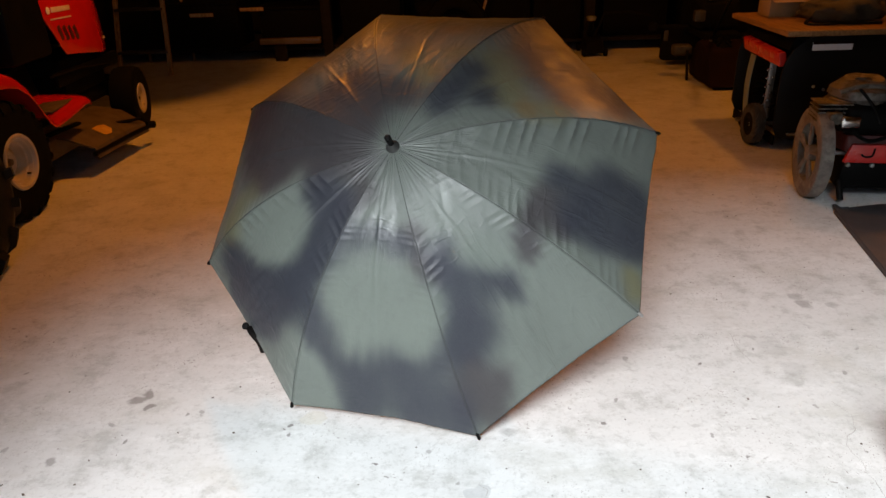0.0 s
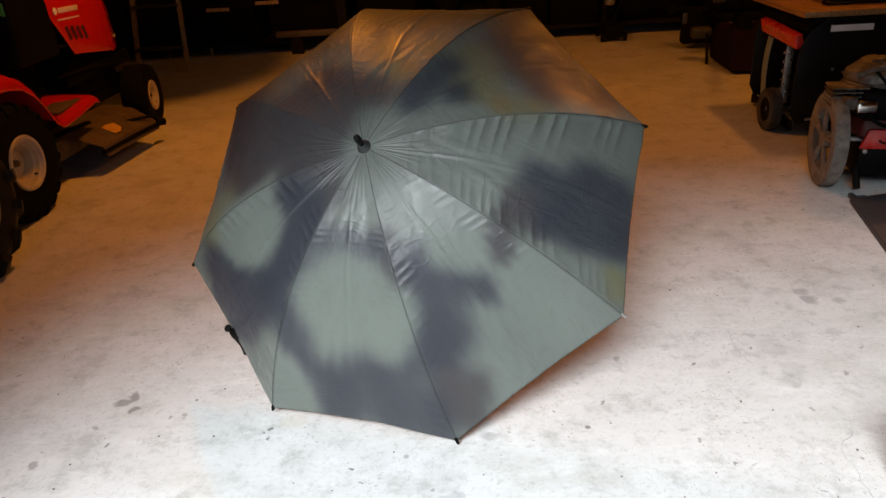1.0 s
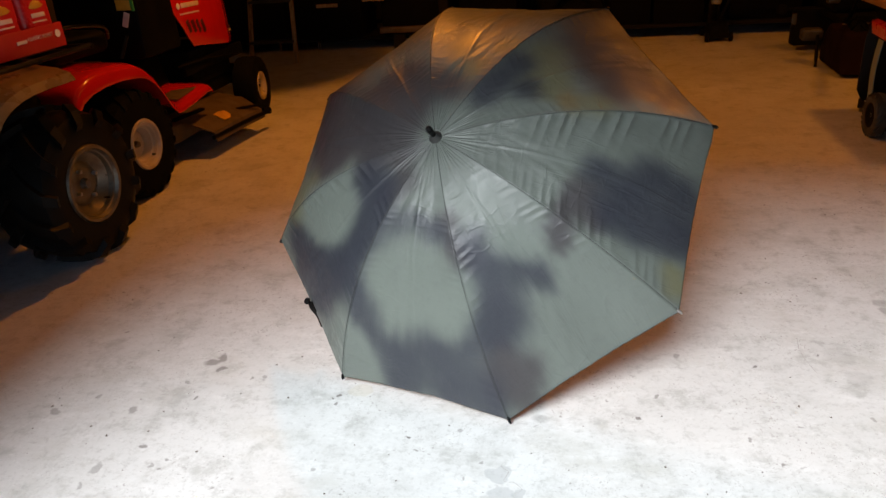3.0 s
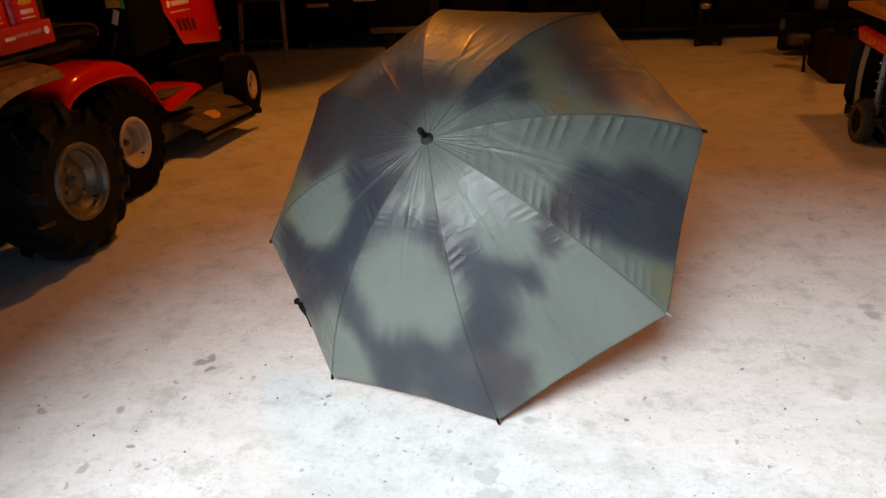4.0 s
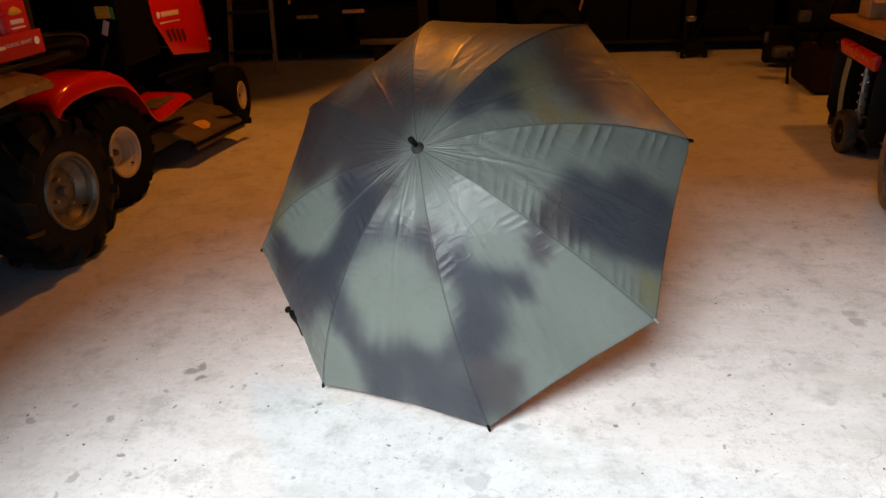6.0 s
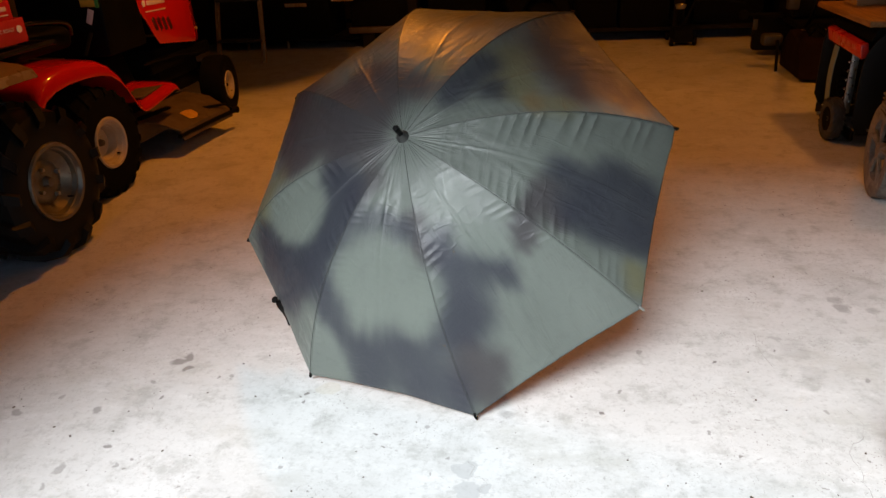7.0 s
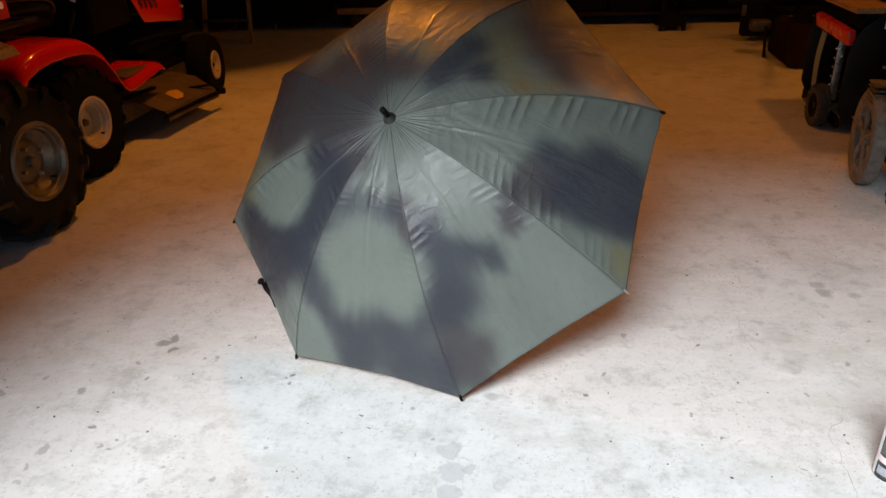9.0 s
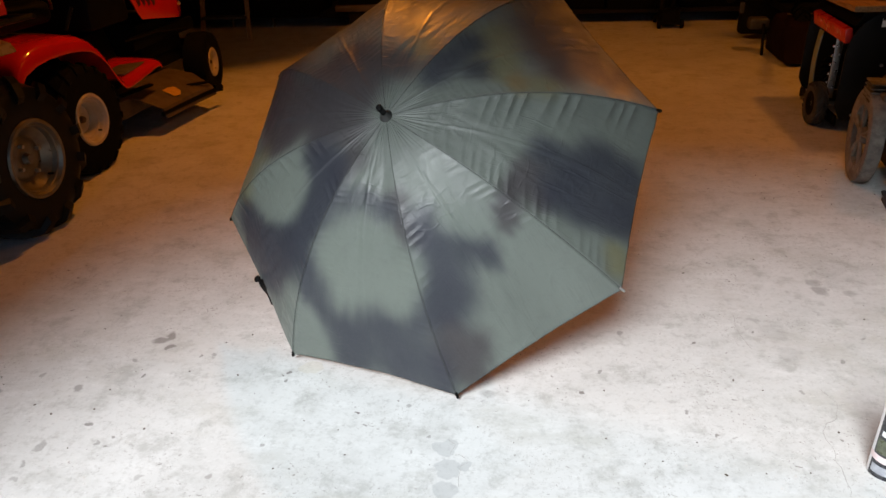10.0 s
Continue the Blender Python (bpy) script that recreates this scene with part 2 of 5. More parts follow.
# red darkened to put shade into the colour: hood vent slots, trimmer deck
M_SHADERED = worn("shade_darkened_red", (0.07, 0.004, 0.004), (0.04, 0.003, 0.003), 0.5, scale=8)
M_ARM = worn("shiny_black_vinyl", (0.004, 0.004, 0.004), (0.007, 0.006, 0.006), 0.16, scale=8, spec=0.5)
M_DECK = worn("dusty_mower_deck", (0.095, 0.068, 0.046), (0.045, 0.032, 0.022), 0.55, scale=9, fine=60)
M_DARKRED = worn("faded_maroon_paint", (0.014, 0.006, 0.005), (0.009, 0.005, 0.004), 0.85, scale=8, spec=0.06)
M_ENGINE = worn("dirty_cast_aluminium", (0.17, 0.15, 0.13), (0.07, 0.06, 0.05), 0.55, metal=0.4, scale=20, bump=0.4, dirt=(0.075, 0.06, 0.042), dirt_cover=0.50)
M_DULLCAST = worn("dull_grey_casting", (0.04, 0.037, 0.031), (0.018, 0.016, 0.013), 0.6, scale=20, bump=0.3)
# darker tone for the two lowest ladder treads, dimmed by colour
M_DIMTREAD = worn("dimmed_ladder_tread", (0.035, 0.026, 0.018), (0.02, 0.015, 0.01), 0.85, scale=9)
M_DUSTYTYRE = worn("dusty_small_tyre", (0.05, 0.045, 0.042), (0.022, 0.02, 0.018), 0.8, scale=18, bump=0.4)
M_MAT = worn("charcoal_rubber_mat", (0.035, 0.032, 0.034), (0.055, 0.050, 0.050), 0.6, scale=6, fine=120, bump=0.3, dirt=(0.09, 0.08, 0.075), dirt_cover=0.72)
M_PLY = wood("varnished_board", (0.30, 0.16, 0.062), (0.17, 0.085, 0.032), (14, 1, 14), 0.45)
M_OLDWOOD = wood("weathered_ladder_wood", (0.34, 0.235, 0.135), (0.15, 0.10, 0.055), (16, 16, 1.2), 0.75)
# near black: the gloom at the back wall is put into this wood's colour
M_BENCHWOOD = wood("shade_dark_bench_wood", (0.010, 0.007, 0.005), (0.005, 0.004, 0.003), (1, 14, 14), 0.9)
M_CARD = worn("brown_cardboard", (0.30, 0.215, 0.13), (0.22, 0.15, 0.09), 0.85, scale=6)
M_CARDRED = worn("red_printed_carton", (0.40, 0.016, 0.02), (0.31, 0.012, 0.016), 0.42, scale=5, bump=0.05)
M_REDPLASTIC = worn("red_canister_plastic", (0.46, 0.014, 0.02), (0.36, 0.012, 0.018), 0.35, scale=4, bump=0.03)
M_PRINT = worn("pale_print", (0.62, 0.50, 0.46), (0.5, 0.40, 0.36), 0.5, scale=20)
M_WHITE = worn("white_label", (0.75, 0.75, 0.76), (0.62, 0.62, 0.63), 0.45, scale=12)
M_YELLOW = worn("yellow_print", (0.55, 0.30, 0.03), (0.42, 0.21, 0.02), 0.5, scale=20)
M_GREEN = worn("green_print", (0.05, 0.25, 0.05), (0.04, 0.18, 0.04), 0.5, scale=20)
M_TAN = worn("dull_canvas_bag", (0.040, 0.029, 0.015), (0.010, 0.008, 0.006), 0.8, scale=10, bump=0.5)
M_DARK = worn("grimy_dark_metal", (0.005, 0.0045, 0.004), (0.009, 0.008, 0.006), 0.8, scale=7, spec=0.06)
# near black too, so the bins sink into the shade under the bench
M_BIN = worn("shade_dark_bin", (0.003, 0.0027, 0.0025), (0.006, 0.005, 0.004), 0.75, scale=5, spec=0.05)
M_CANBLACK = worn("can_black_print", (0.022, 0.022, 0.026), (0.045, 0.045, 0.05), 0.3, scale=30, bump=0.02)
M_CANGREY = worn("can_grey_print", (0.35, 0.36, 0.39), (0.2, 0.2, 0.22), 0.35, scale=60, bump=0.02)
M_CANPINK = worn("can_pale_pink_band", (0.72, 0.58, 0.58), (0.6, 0.48, 0.48), 0.35, scale=30, bump=0.02)
M_CANCAMO = worn("can_camo_print", (0.10, 0.11, 0.07), (0.03, 0.028, 0.022), 0.35, scale=70, bump=0.02)
M_SEAM = worn("dark_seam_thread", (0.03, 0.032, 0.03), (0.05, 0.05, 0.048), 0.6, scale=30)
M_CRACK = worn("dirty_crack", (0.30, 0.285, 0.265), (0.42, 0.405, 0.385), 0.9, scale=40, amount=1.0)
M_BULB = glowing("lit_bulb", (1.0, 0.5, 0.18), 12.0)

# ---- mesh helpers ----


def part(name, bm, mat, parent=None, label="", smooth=True, at=None):
    me = bpy.data.meshes.new(name)
    bm.normal_update()
    bm.to_mesh(me)
    bm.free()
    me.materials.append(mat)
    if smooth:
        me.polygons.foreach_set("use_smooth", [True] * len(me.polygons))
        me.set_sharp_from_angle(angle=radians(38))
    ob = new(name, me)
    ob.parent = parent
    if at is not None:
        ob.matrix_basis = at
    return tagged(ob, label)


def thing(name, at, label, category, group=""):
    """An empty at a thing's base that parents its parts."""
    ob = new(name)
    ob.empty_display_size = 0.1
    ob.matrix_basis = at if isinstance(at, Matrix) else Matrix.Translation(at)
    return tagged(ob, label, category, group)


def block(size, at=(0, 0, 0), bevel=0.004, turn=(0, 0, 0), into=None, seg=2):
    """A bevelled box about its middle; into: a bmesh to add it to."""
    bm = bmesh.new()
    m = pose(*at, *turn) @ Matrix.Diagonal((*size, 1))
    bmesh.ops.create_cube(bm, size=1)
    bmesh.ops.transform(bm, matrix=m, verts=bm.verts)
    if bevel:
        bmesh.ops.bevel(bm, geom=bm.edges[:], offset=min(bevel, min(size) * 0.45), segments=seg, affect="EDGES", profile=0.5)
    return joined(into, bm)


def joined(into, bm):
    if into is None:
        return bm
    me = bpy.data.meshes.new("joint")
    bm.to_mesh(me)
    bm.free()
    into.from_mesh(me)
    bpy.data.meshes.remove(me)
    return into


def spun(profile, steps=40, axis="x", at=(0, 0, 0), into=None, closed=False, cap=True):
    """A profile of (radius, along) turned round an axis."""
    bm = bmesh.new()
    rings = []
    for r, a in profile:
        ring = []
        for k in range(steps):
            c, s = r * math.cos(2 * math.pi * k / steps), r * math.sin(2 * math.pi * k / steps)
            p = {"x": (a, c, s), "y": (s, a, c), "z": (c, s, a)}[axis]
            ring.append(bm.verts.new((p[0] + at[0], p[1] + at[1], p[2] + at[2])))
        rings.append(ring)
    pairs = list(zip(rings, rings[1:])) + ([(rings[-1], rings[0])] if closed else [])
    for a, b in pairs:
        for k in range(steps):
            bm.faces.new((a[k], a[(k + 1) % steps], b[(k + 1) % steps], b[k]))
    if cap and not closed:
        for ring in (rings[0], rings[-1]):
            if (ring[0].co - ring[steps // 2].co).length > 1e-5:
                bm.faces.new(ring)
    bmesh.ops.remove_doubles(bm, verts=bm.verts, dist=1e-6)
    bmesh.ops.recalc_face_normals(bm, faces=bm.faces)
    return joined(into, bm)


def tube(points, radius, sides=10, into=None):
    """A round bar along points; radius may be a list."""
    pts = [Vector(p) for p in points]
    radii = radius if isinstance(radius, (list, tuple)) else [radius] * len(pts)
    bm = bmesh.new()
    side = None
    rings = []
    for k, p in enumerate(pts):
        d = (pts[min(k + 1, len(pts) - 1)] - pts[max(k - 1, 0)]).normalized()
        if side is None:
            side = d.orthogonal().normalized()
        side = (side - d * side.dot(d)).normalized()
        up = d.cross(side)
        rings.append([bm.verts.new(p + radii[k] * (math.cos(2 * math.pi * j / sides) * side + math.sin(2 * math.pi * j / sides) * up)) for j in range(sides)])
    for a, b in zip(rings, rings[1:]):
        for j in range(sides):
            bm.faces.new((a[j], a[(j + 1) % sides], b[(j + 1) % sides], b[j]))
    bm.faces.new(rings[0]), bm.faces.new(rings[-1])
    bmesh.ops.recalc_face_normals(bm, faces=bm.faces)
    return joined(into, bm)


def curve(points, n=8):
    """Catmull-Rom through points."""
    p = [Vector(q) for q in points]
    p = [2 * p[0] - p[1], *p, 2 * p[-1] - p[-2]]
    out = []
    for a, b, c, d in zip(p, p[1:], p[2:], p[3:]):
        for k in range(n):
            t = k / n
            out.append(0.5 * (2 * b + (c - a) * t + (2 * a - 5 * b + 4 * c - d) * t * t + (3 * b - a - 3 * c + d) * t ** 3))
    return [*out, p[-2]]


def prism(outline, axis, lo, hi, bevel=0.004, into=None, seg=2):
    """A flat outline pushed along an axis from lo to hi, with bevelled edges. The outline lies in the other two axes, in xyz order."""
    bm = bmesh.new()
    n = "xyz".index(axis)
    ends = []
    for v in (lo, hi):
        ring = []
        for q in outline:
            p = list(q)
            p.insert(n, v)
            ring.append(bm.verts.new(p))
        ends.append(ring)
    bm.faces.new(ends[0]), bm.faces.new(ends[1])
    k = len(outline)
    for j in range(k):
        bm.faces.new((ends[0][j], ends[0][(j + 1) % k], ends[1][(j + 1) % k], ends[1][j]))
    bmesh.ops.recalc_face_normals(bm, faces=bm.faces)
    if bevel:
        bmesh.ops.bevel(bm, geom=bm.edges[:], offset=bevel, segments=seg, affect="EDGES", profile=0.5)
    return joined(into, bm)


def sheet(rows, thick, into=None):
    """A grid of points with a thickness along its normals."""
    bm = bmesh.new()
    grid = [[bm.verts.new(p) for p in row] for row in rows]
    for a, b in zip(grid, grid[1:]):
        for j in range(len(a) - 1):
            bm.faces.new((a[j], a[j + 1], b[j + 1], b[j]))
    bm.normal_update()
    bmesh.ops.solidify(bm, geom=bm.faces[:], thickness=thick)
    bmesh.ops.recalc_face_normals(bm, faces=bm.faces)
    return joined(into, bm)


# ---- structure ----
X0, X1, Y0, Y1, TOP = -4.0, 3.8, 0.35, 7.8, 2.75
part("ground", block((240, 240, 0.2), (0, 0, -0.16), 0), M_DRIVE)
tagged(bpy.data.objects["ground"], "grey gravel drive outside the garage", "ground", kind="structure")


def setting(name, bm, mat, label, category, smooth=False):
    return tagged(part(name, bm, mat, None, "", smooth), label, category, kind="structure")


setting("floor", block((X1 - X0, Y1 - Y0 + 1.2, 0.12), ((X0 + X1) / 2, (Y0 + Y1) / 2 - 0.6, -0.06), 0), M_FLOOR, "worn pale grey concrete slab with specks, stains and hairline cracks", "floor")
slab = bpy.data.objects["floor"]


def crack(points):
    """A hairline crack with dirt in it, wandering a little."""
    pts = []
    for p in curve([(x, y, 0) for x, y in points], 9):
        pts.append((p.x + 0.006 * noise.noise(p * 40), p.y + 0.006 * noise.noise(p * 40 + Vector((5, 5, 0))), 0.0))
    part("crack", tube(pts, [0.0004 + 0.0010 * abs(noise.noise(Vector(p) * 17)) for p in pts], 5), M_CRACK, slab)


crack([(0.979, 1.662), (0.992, 1.631), (0.998, 1.605), (0.981, 1.559), (0.949, 1.527), (0.936, 1.502), (0.936, 1.467), (0.942, 1.445), (0.937, 1.402), (0.937, 1.362), (0.933, 1.315)])
crack([(0.840, 1.983), (0.837, 1.940), (0.841, 1.890), (0.855, 1.825)])
crack([(0.100, 1.402), (0.115, 1.385), (0.112, 1.357), (0.133, 1.352), (0.150, 1.336), (0.138, 1.312), (0.139, 1.263)])
setting("wall_west", block((0.2, Y1 - Y0 + 0.4, TOP), (X0 - 0.1, (Y0 + Y1) / 2, TOP / 2), 0), M_BLOCK, "dim grimy brown side wall of the garage", "wall")
setting("wall_east", block((0.2, Y1 - Y0 + 0.4, TOP), (X1 + 0.1, (Y0 + Y1) / 2, TOP / 2), 0), M_BLOCK, "dim grimy brown side wall of the garage", "wall")
setting("wall_north", block((X1 - X0, 0.2, TOP), ((X0 + X1) / 2, Y1 + 0.1, TOP / 2), 0), M_BLOCK, "dark back wall of the garage", "wall")
D0, D1, DTOP = -1.42, 1.75, 2.17
front = block((D0 - X0, 0.2, TOP), ((X0 + D0) / 2, Y0 - 0.1, TOP / 2), 0)
block((X1 - D1, 0.2, TOP), ((X1 + D1) / 2, Y0 - 0.1, TOP / 2), 0, into=front)
block((D1 - D0, 0.2, TOP - DTOP), ((D0 + D1) / 2, Y0 - 0.1, (TOP + DTOP) / 2), 0, into=front)
setting("wall_south", front, M_BLOCK, "front wall with the wide open garage doorway", "wall")
roof = block((X1 - X0 + 0.4, Y1 - Y0 + 0.4, 0.1), ((X0 + X1) / 2, (Y0 + Y1) / 2, TOP + 0.05), 0)
for k in range(13):
    block((0.05, Y1 - Y0, 0.14), (X0 + 0.3 + 0.6 * k, (Y0 + Y1) / 2, TOP - 0.072), 0, into=roof)
setting("ceiling", roof, M_BOARDS, "brown boarded ceiling on bare joists", "ceiling")

for at, _ in BULBS:
    lampob = thing("ceiling_lamp", (at[0], at[1], TOP), "bare warm bulb in a porcelain ceiling socket", "lamp", "bare bulbs under the ceiling")
    part("socket", spun([(0.06, 0.0), (0.06, -0.02), (0.05, -0.03), (0.05, -0.15), (0.055, -0.17), (0.035, -0.21), (0.02, -0.22)], 24, "z"), M_WHITE, lampob)
    part("bulb", spun([(0.0, -0.345), (0.02, -0.34), (0.03, -0.315), (0.028, -0.285), (0.015, -0.245), (0.013, -0.215)], 20, "z"), M_BULB, lampob, "glowing warm bulb")

# unseen round dish, added only to cast the rounded floor shadow by the ladder
basin = thing("shadow_dish", (-1.38, 4.56, 1.45), "unseen dark round dish on wires, added to cast a floor shadow", "basin")
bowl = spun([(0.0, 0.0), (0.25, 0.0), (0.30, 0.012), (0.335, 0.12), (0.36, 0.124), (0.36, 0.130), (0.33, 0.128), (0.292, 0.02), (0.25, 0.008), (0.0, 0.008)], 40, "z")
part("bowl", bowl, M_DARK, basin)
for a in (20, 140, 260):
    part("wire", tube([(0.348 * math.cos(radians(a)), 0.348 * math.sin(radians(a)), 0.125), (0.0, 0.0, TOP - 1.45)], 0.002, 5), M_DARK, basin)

# ---- umbrella ----
SPAN, RISE, BEND = 0.62, 0.312, 2.5
UMBRELLA = Matrix(((-0.5438, 0.8203, -0.1769, -0.018), (-0.5137, -0.4921, -0.7028, 1.981), (-0.6636, -0.2913, 0.6891, 0.4335), (0, 0, 0, 1)))

# sprayed tones on the canopy, seen along the shaft: x, y, radius
SLATE = [(-0.173, 0.507, 0.056), (-0.137, 0.44, 0.053), (-0.148, 0.543, 0.03), (-0.146, 0.393, 0.042), (-0.215, 0.425, 0.035), (-0.144, 0.333, 0.023),
        (-0.24, 0.487, 0.034), (-0.081, 0.415, 0.028), (-0.083, 0.467, 0.028), (-0.109, 0.512, 0.028)]
SLATE += [(0.216, 0.302, 0.054), (0.168, 0.26, 0.041), (0.249, 0.343, 0.05), (0.159, 0.221, 0.03), (0.137, 0.321, 0.026), (0.124, 0.361, 0.019),
        (0.296, 0.329, 0.034), (0.491, 0.177, 0.052), (0.437, 0.26, 0.059), (0.421, 0.347, 0.054), (0.434, 0.396, 0.029), (0.544, 0.16, 0.035),
        (0.475, 0.299, 0.038), (0.47, 0.122, 0.038), (0.453, 0.064, 0.024), (0.441, 0.015, 0.023), (0.396, 0.217, 0.035), (0.35, 0.295, 0.037),
        (0.43, 0.164, 0.027)]
SLATE += [(0.167, -0.095, 0.044), (0.227, -0.029, 0.04), (0.303, -0.037, 0.041), (0.384, -0.045, 0.053), (0.429, -0.12, 0.056), (0.437, -0.215, 0.057),
        (0.407, -0.293, 0.039), (0.359, -0.103, 0.03), (0.406, -0.169, 0.036), (0.263, 0.002, 0.022), (0.17, -0.051, 0.034), (0.208, 0.048, 0.023),
        (0.191, 0.098, 0.019), (0.234, 0.002, 0.021), (0.185, 0.137, 0.015), (-0.269, 0.037, 0.032), (-0.203, 0.036, 0.033), (-0.153, 0.031, 0.029),
        (-0.216, 0.105, 0.021), (0.398, 0.013, 0.022), (0.411, 0.061, 0.019)]
UMBER = [(-0.079, 0.351, 0.034), (-0.034, 0.344, 0.025), (-0.048, 0.396, 0.02), (0.009, 0.351, 0.017), (0.043, 0.351, 0.013), (0.348, 0.391, 0.039),
        (0.358, 0.433, 0.032), (0.312, 0.373, 0.025), (0.304, 0.435, 0.022), (0.396, 0.386, 0.024), (-0.087, -0.174, 0.062), (-0.042, -0.21, 0.055),
        (-0.053, -0.099, 0.042), (0.014, -0.25, 0.051), (-0.111, -0.11, 0.041), (-0.134, -0.053, 0.032), (0.048, -0.134, 0.061), (0.075, -0.204, 0.059),
        (0.081, -0.284, 0.07), (0.142, -0.265, 0.064), (0.116, -0.117, 0.044), (0.069, -0.054, 0.04), (0.19, -0.26, 0.038), (0.12, -0.013, 0.027),
        (0.171, -0.023, 0.024), (0.15, 0.148, 0.018), (0.188, 0.18, 0.016)]
UMBER += [(-0.515, 0.072, 0.071), (-0.436, 0.207, 0.074), (-0.429, 0.275, 0.059), (-0.43, 0.321, 0.042), (-0.386, 0.167, 0.05), (-0.525, 0.155, 0.063),
        (-0.421, 0.099, 0.043), (-0.345, 0.238, 0.034), (-0.579, 0.028, 0.04), (-0.003, -0.094, 0.031), (0.032, -0.487, 0.083), (0.132, -0.411, 0.066),
        (0.186, 0.216, 0.018)]
OLIVE = [(-0.297, 0.104, 0.041), (-0.261, 0.145, 0.037), (-0.334, 0.058, 0.032), (-0.243, 0.201, 0.02), (-0.276, 0.245, 0.021), (-0.252, 0.108, 0.029),
        (-0.203, -0.048, 0.03), (-0.248, -0.122, 0.034), (-0.302, -0.036, 0.026), (0.217, -0.306, 0.033), (0.292, -0.357, 0.049), (0.345, -0.336, 0.03),
        (-0.061, 0.569, 0.015), (-0.038, 0.597, 0.012)]
# ochre glints of the warm bulbs on the upper gores, put into the colour
OCHRE_GLINT = [(-0.252, 0.195, 0.01), (-0.236, 0.199, 0.007), (-0.387, -0.106, 0.021), (-0.415, -0.205, 0.02), (-0.226, -0.031, 0.01)]
# more slate and umber on the left gores: pattern, plus weaker daylight as colour
SLATE += [(0.40, -0.33, 0.04), (0.45, -0.27, 0.045), (0.47, -0.19, 0.045), (0.48, -0.13, 0.035), (0.40, -0.09, 0.06), (0.44, -0.17, 0.06), (0.35, -0.06, 0.045), (0.43, -0.25, 0.05), (0.28, -0.06, 0.04), (0.20, -0.06, 0.05)]
UMBER += [(0.03, -0.42, 0.10), (0.10, -0.35, 0.09), (0.06, -0.25, 0.09), (0.15, -0.32, 0.07), (0.0, -0.16, 0.06), (0.09, -0.14, 0.06), (-0.10, -0.22, 0.05)]
SAGE_OVER = [(0.293, 0.096, 0.07), (0.319, 0.19, 0.058), (0.367, 0.111, 0.058), (0.328, 0.24, 0.038), (0.258, 0.122, 0.038), (0.346, 0.052, 0.038),
        (0.26, 0.242, 0.025), (0.24, -0.198, 0.036), (0.284, -0.145, 0.039), (0.292, -0.221, 0.044), (0.321, -0.264, 0.031), (0.244, -0.134, 0.023),
        (0.336, -0.198, 0.025), (0.069, 0.203, 0.033), (0.096, 0.269, 0.031), (0.055, 0.154, 0.029), (0.094, 0.31, 0.017)]


def cover(x, y, blobs):
    """How much of a sprayed tone lies at a place: soft, overlapping clouds."""
    left = 1.0
    for bx, by, r in blobs:
        far = math.hypot(x - bx, y - by) - r
        soft = 0.029 + 0.35 * r
        if far < soft:
            k = min((soft - far) / (soft + 0.7 * r), 1)
            left *= 1 - 0.9 * k * k * (3 - 2 * k)
    return 1 - left


def tone(x, y):
    w = 0.014
    qx = x + w * noise.noise(Vector((x * 14, y * 14, 3.1))) + 0.0035 * noise.noise(Vector((x * 60, y * 60, 8.1)))
    qy = y + w * noise.noise(Vector((x * 14, y * 14, 7.7))) + 0.0035 * noise.noise(Vector((x * 60, y * 60, 1.3)))
    fray = 0.010 * noise.noise(Vector((math.atan2(y, x) * 26, math.hypot(x, y) * 7, 2.2)))
    out = max(math.hypot(x, y), 0.02)
    qx, qy = qx + fray * x / out, qy + fray * y / out
    c = Vector((0.185, 0.208, 0.176))
    c = c * (1 + 0.16 * noise.noise(Vector((x * 7, y * 7, 4.4))))
    c = c.lerp(Vector((0.205, 0.188, 0.085)), 0.75 * cover(qx, qy, OLIVE))
    c = c.lerp(Vector((0.26, 0.13, 0.03)), 0.35 * cover(qx, qy, OCHRE_GLINT))
    c = c.lerp(Vector((0.060, 0.050, 0.054)), 0.92 * cover(qx, qy, UMBER))
    c = c.lerp(Vector((0.036, 0.039, 0.054)), 0.94 * cover(qx, qy, SLATE))
    c = c.lerp(Vector((0.200, 0.228, 0.190)), 0.88 * cover(qx, qy, SAGE_OVER))
    return (0.635 * c.x, 0.64 * c.y, 0.665 * c.z, 1.0)


def on_rib(k, s):
    a, r = math.pi / 4 * k, SPAN * s
    return Vector((r * math.cos(a), r * math.sin(a), RISE * (1 - s ** BEND)))


# how strongly the cloth puckers along each seam, on the side before it and after it
PUCKER = [(1.4, 0.9), (0.8, 0.9), (1.0, 2.2), (6.0, 0.6), (0.9, 1.0), (0.8, 1.0), (0.5, 0.8), (0.8, 3.0)]


# how deep the hem hangs in between two ribs
HOLLOW = [0.040, 0.020, 0.035, 0.045, 0.045, 0.045, 0.045, 0.040]


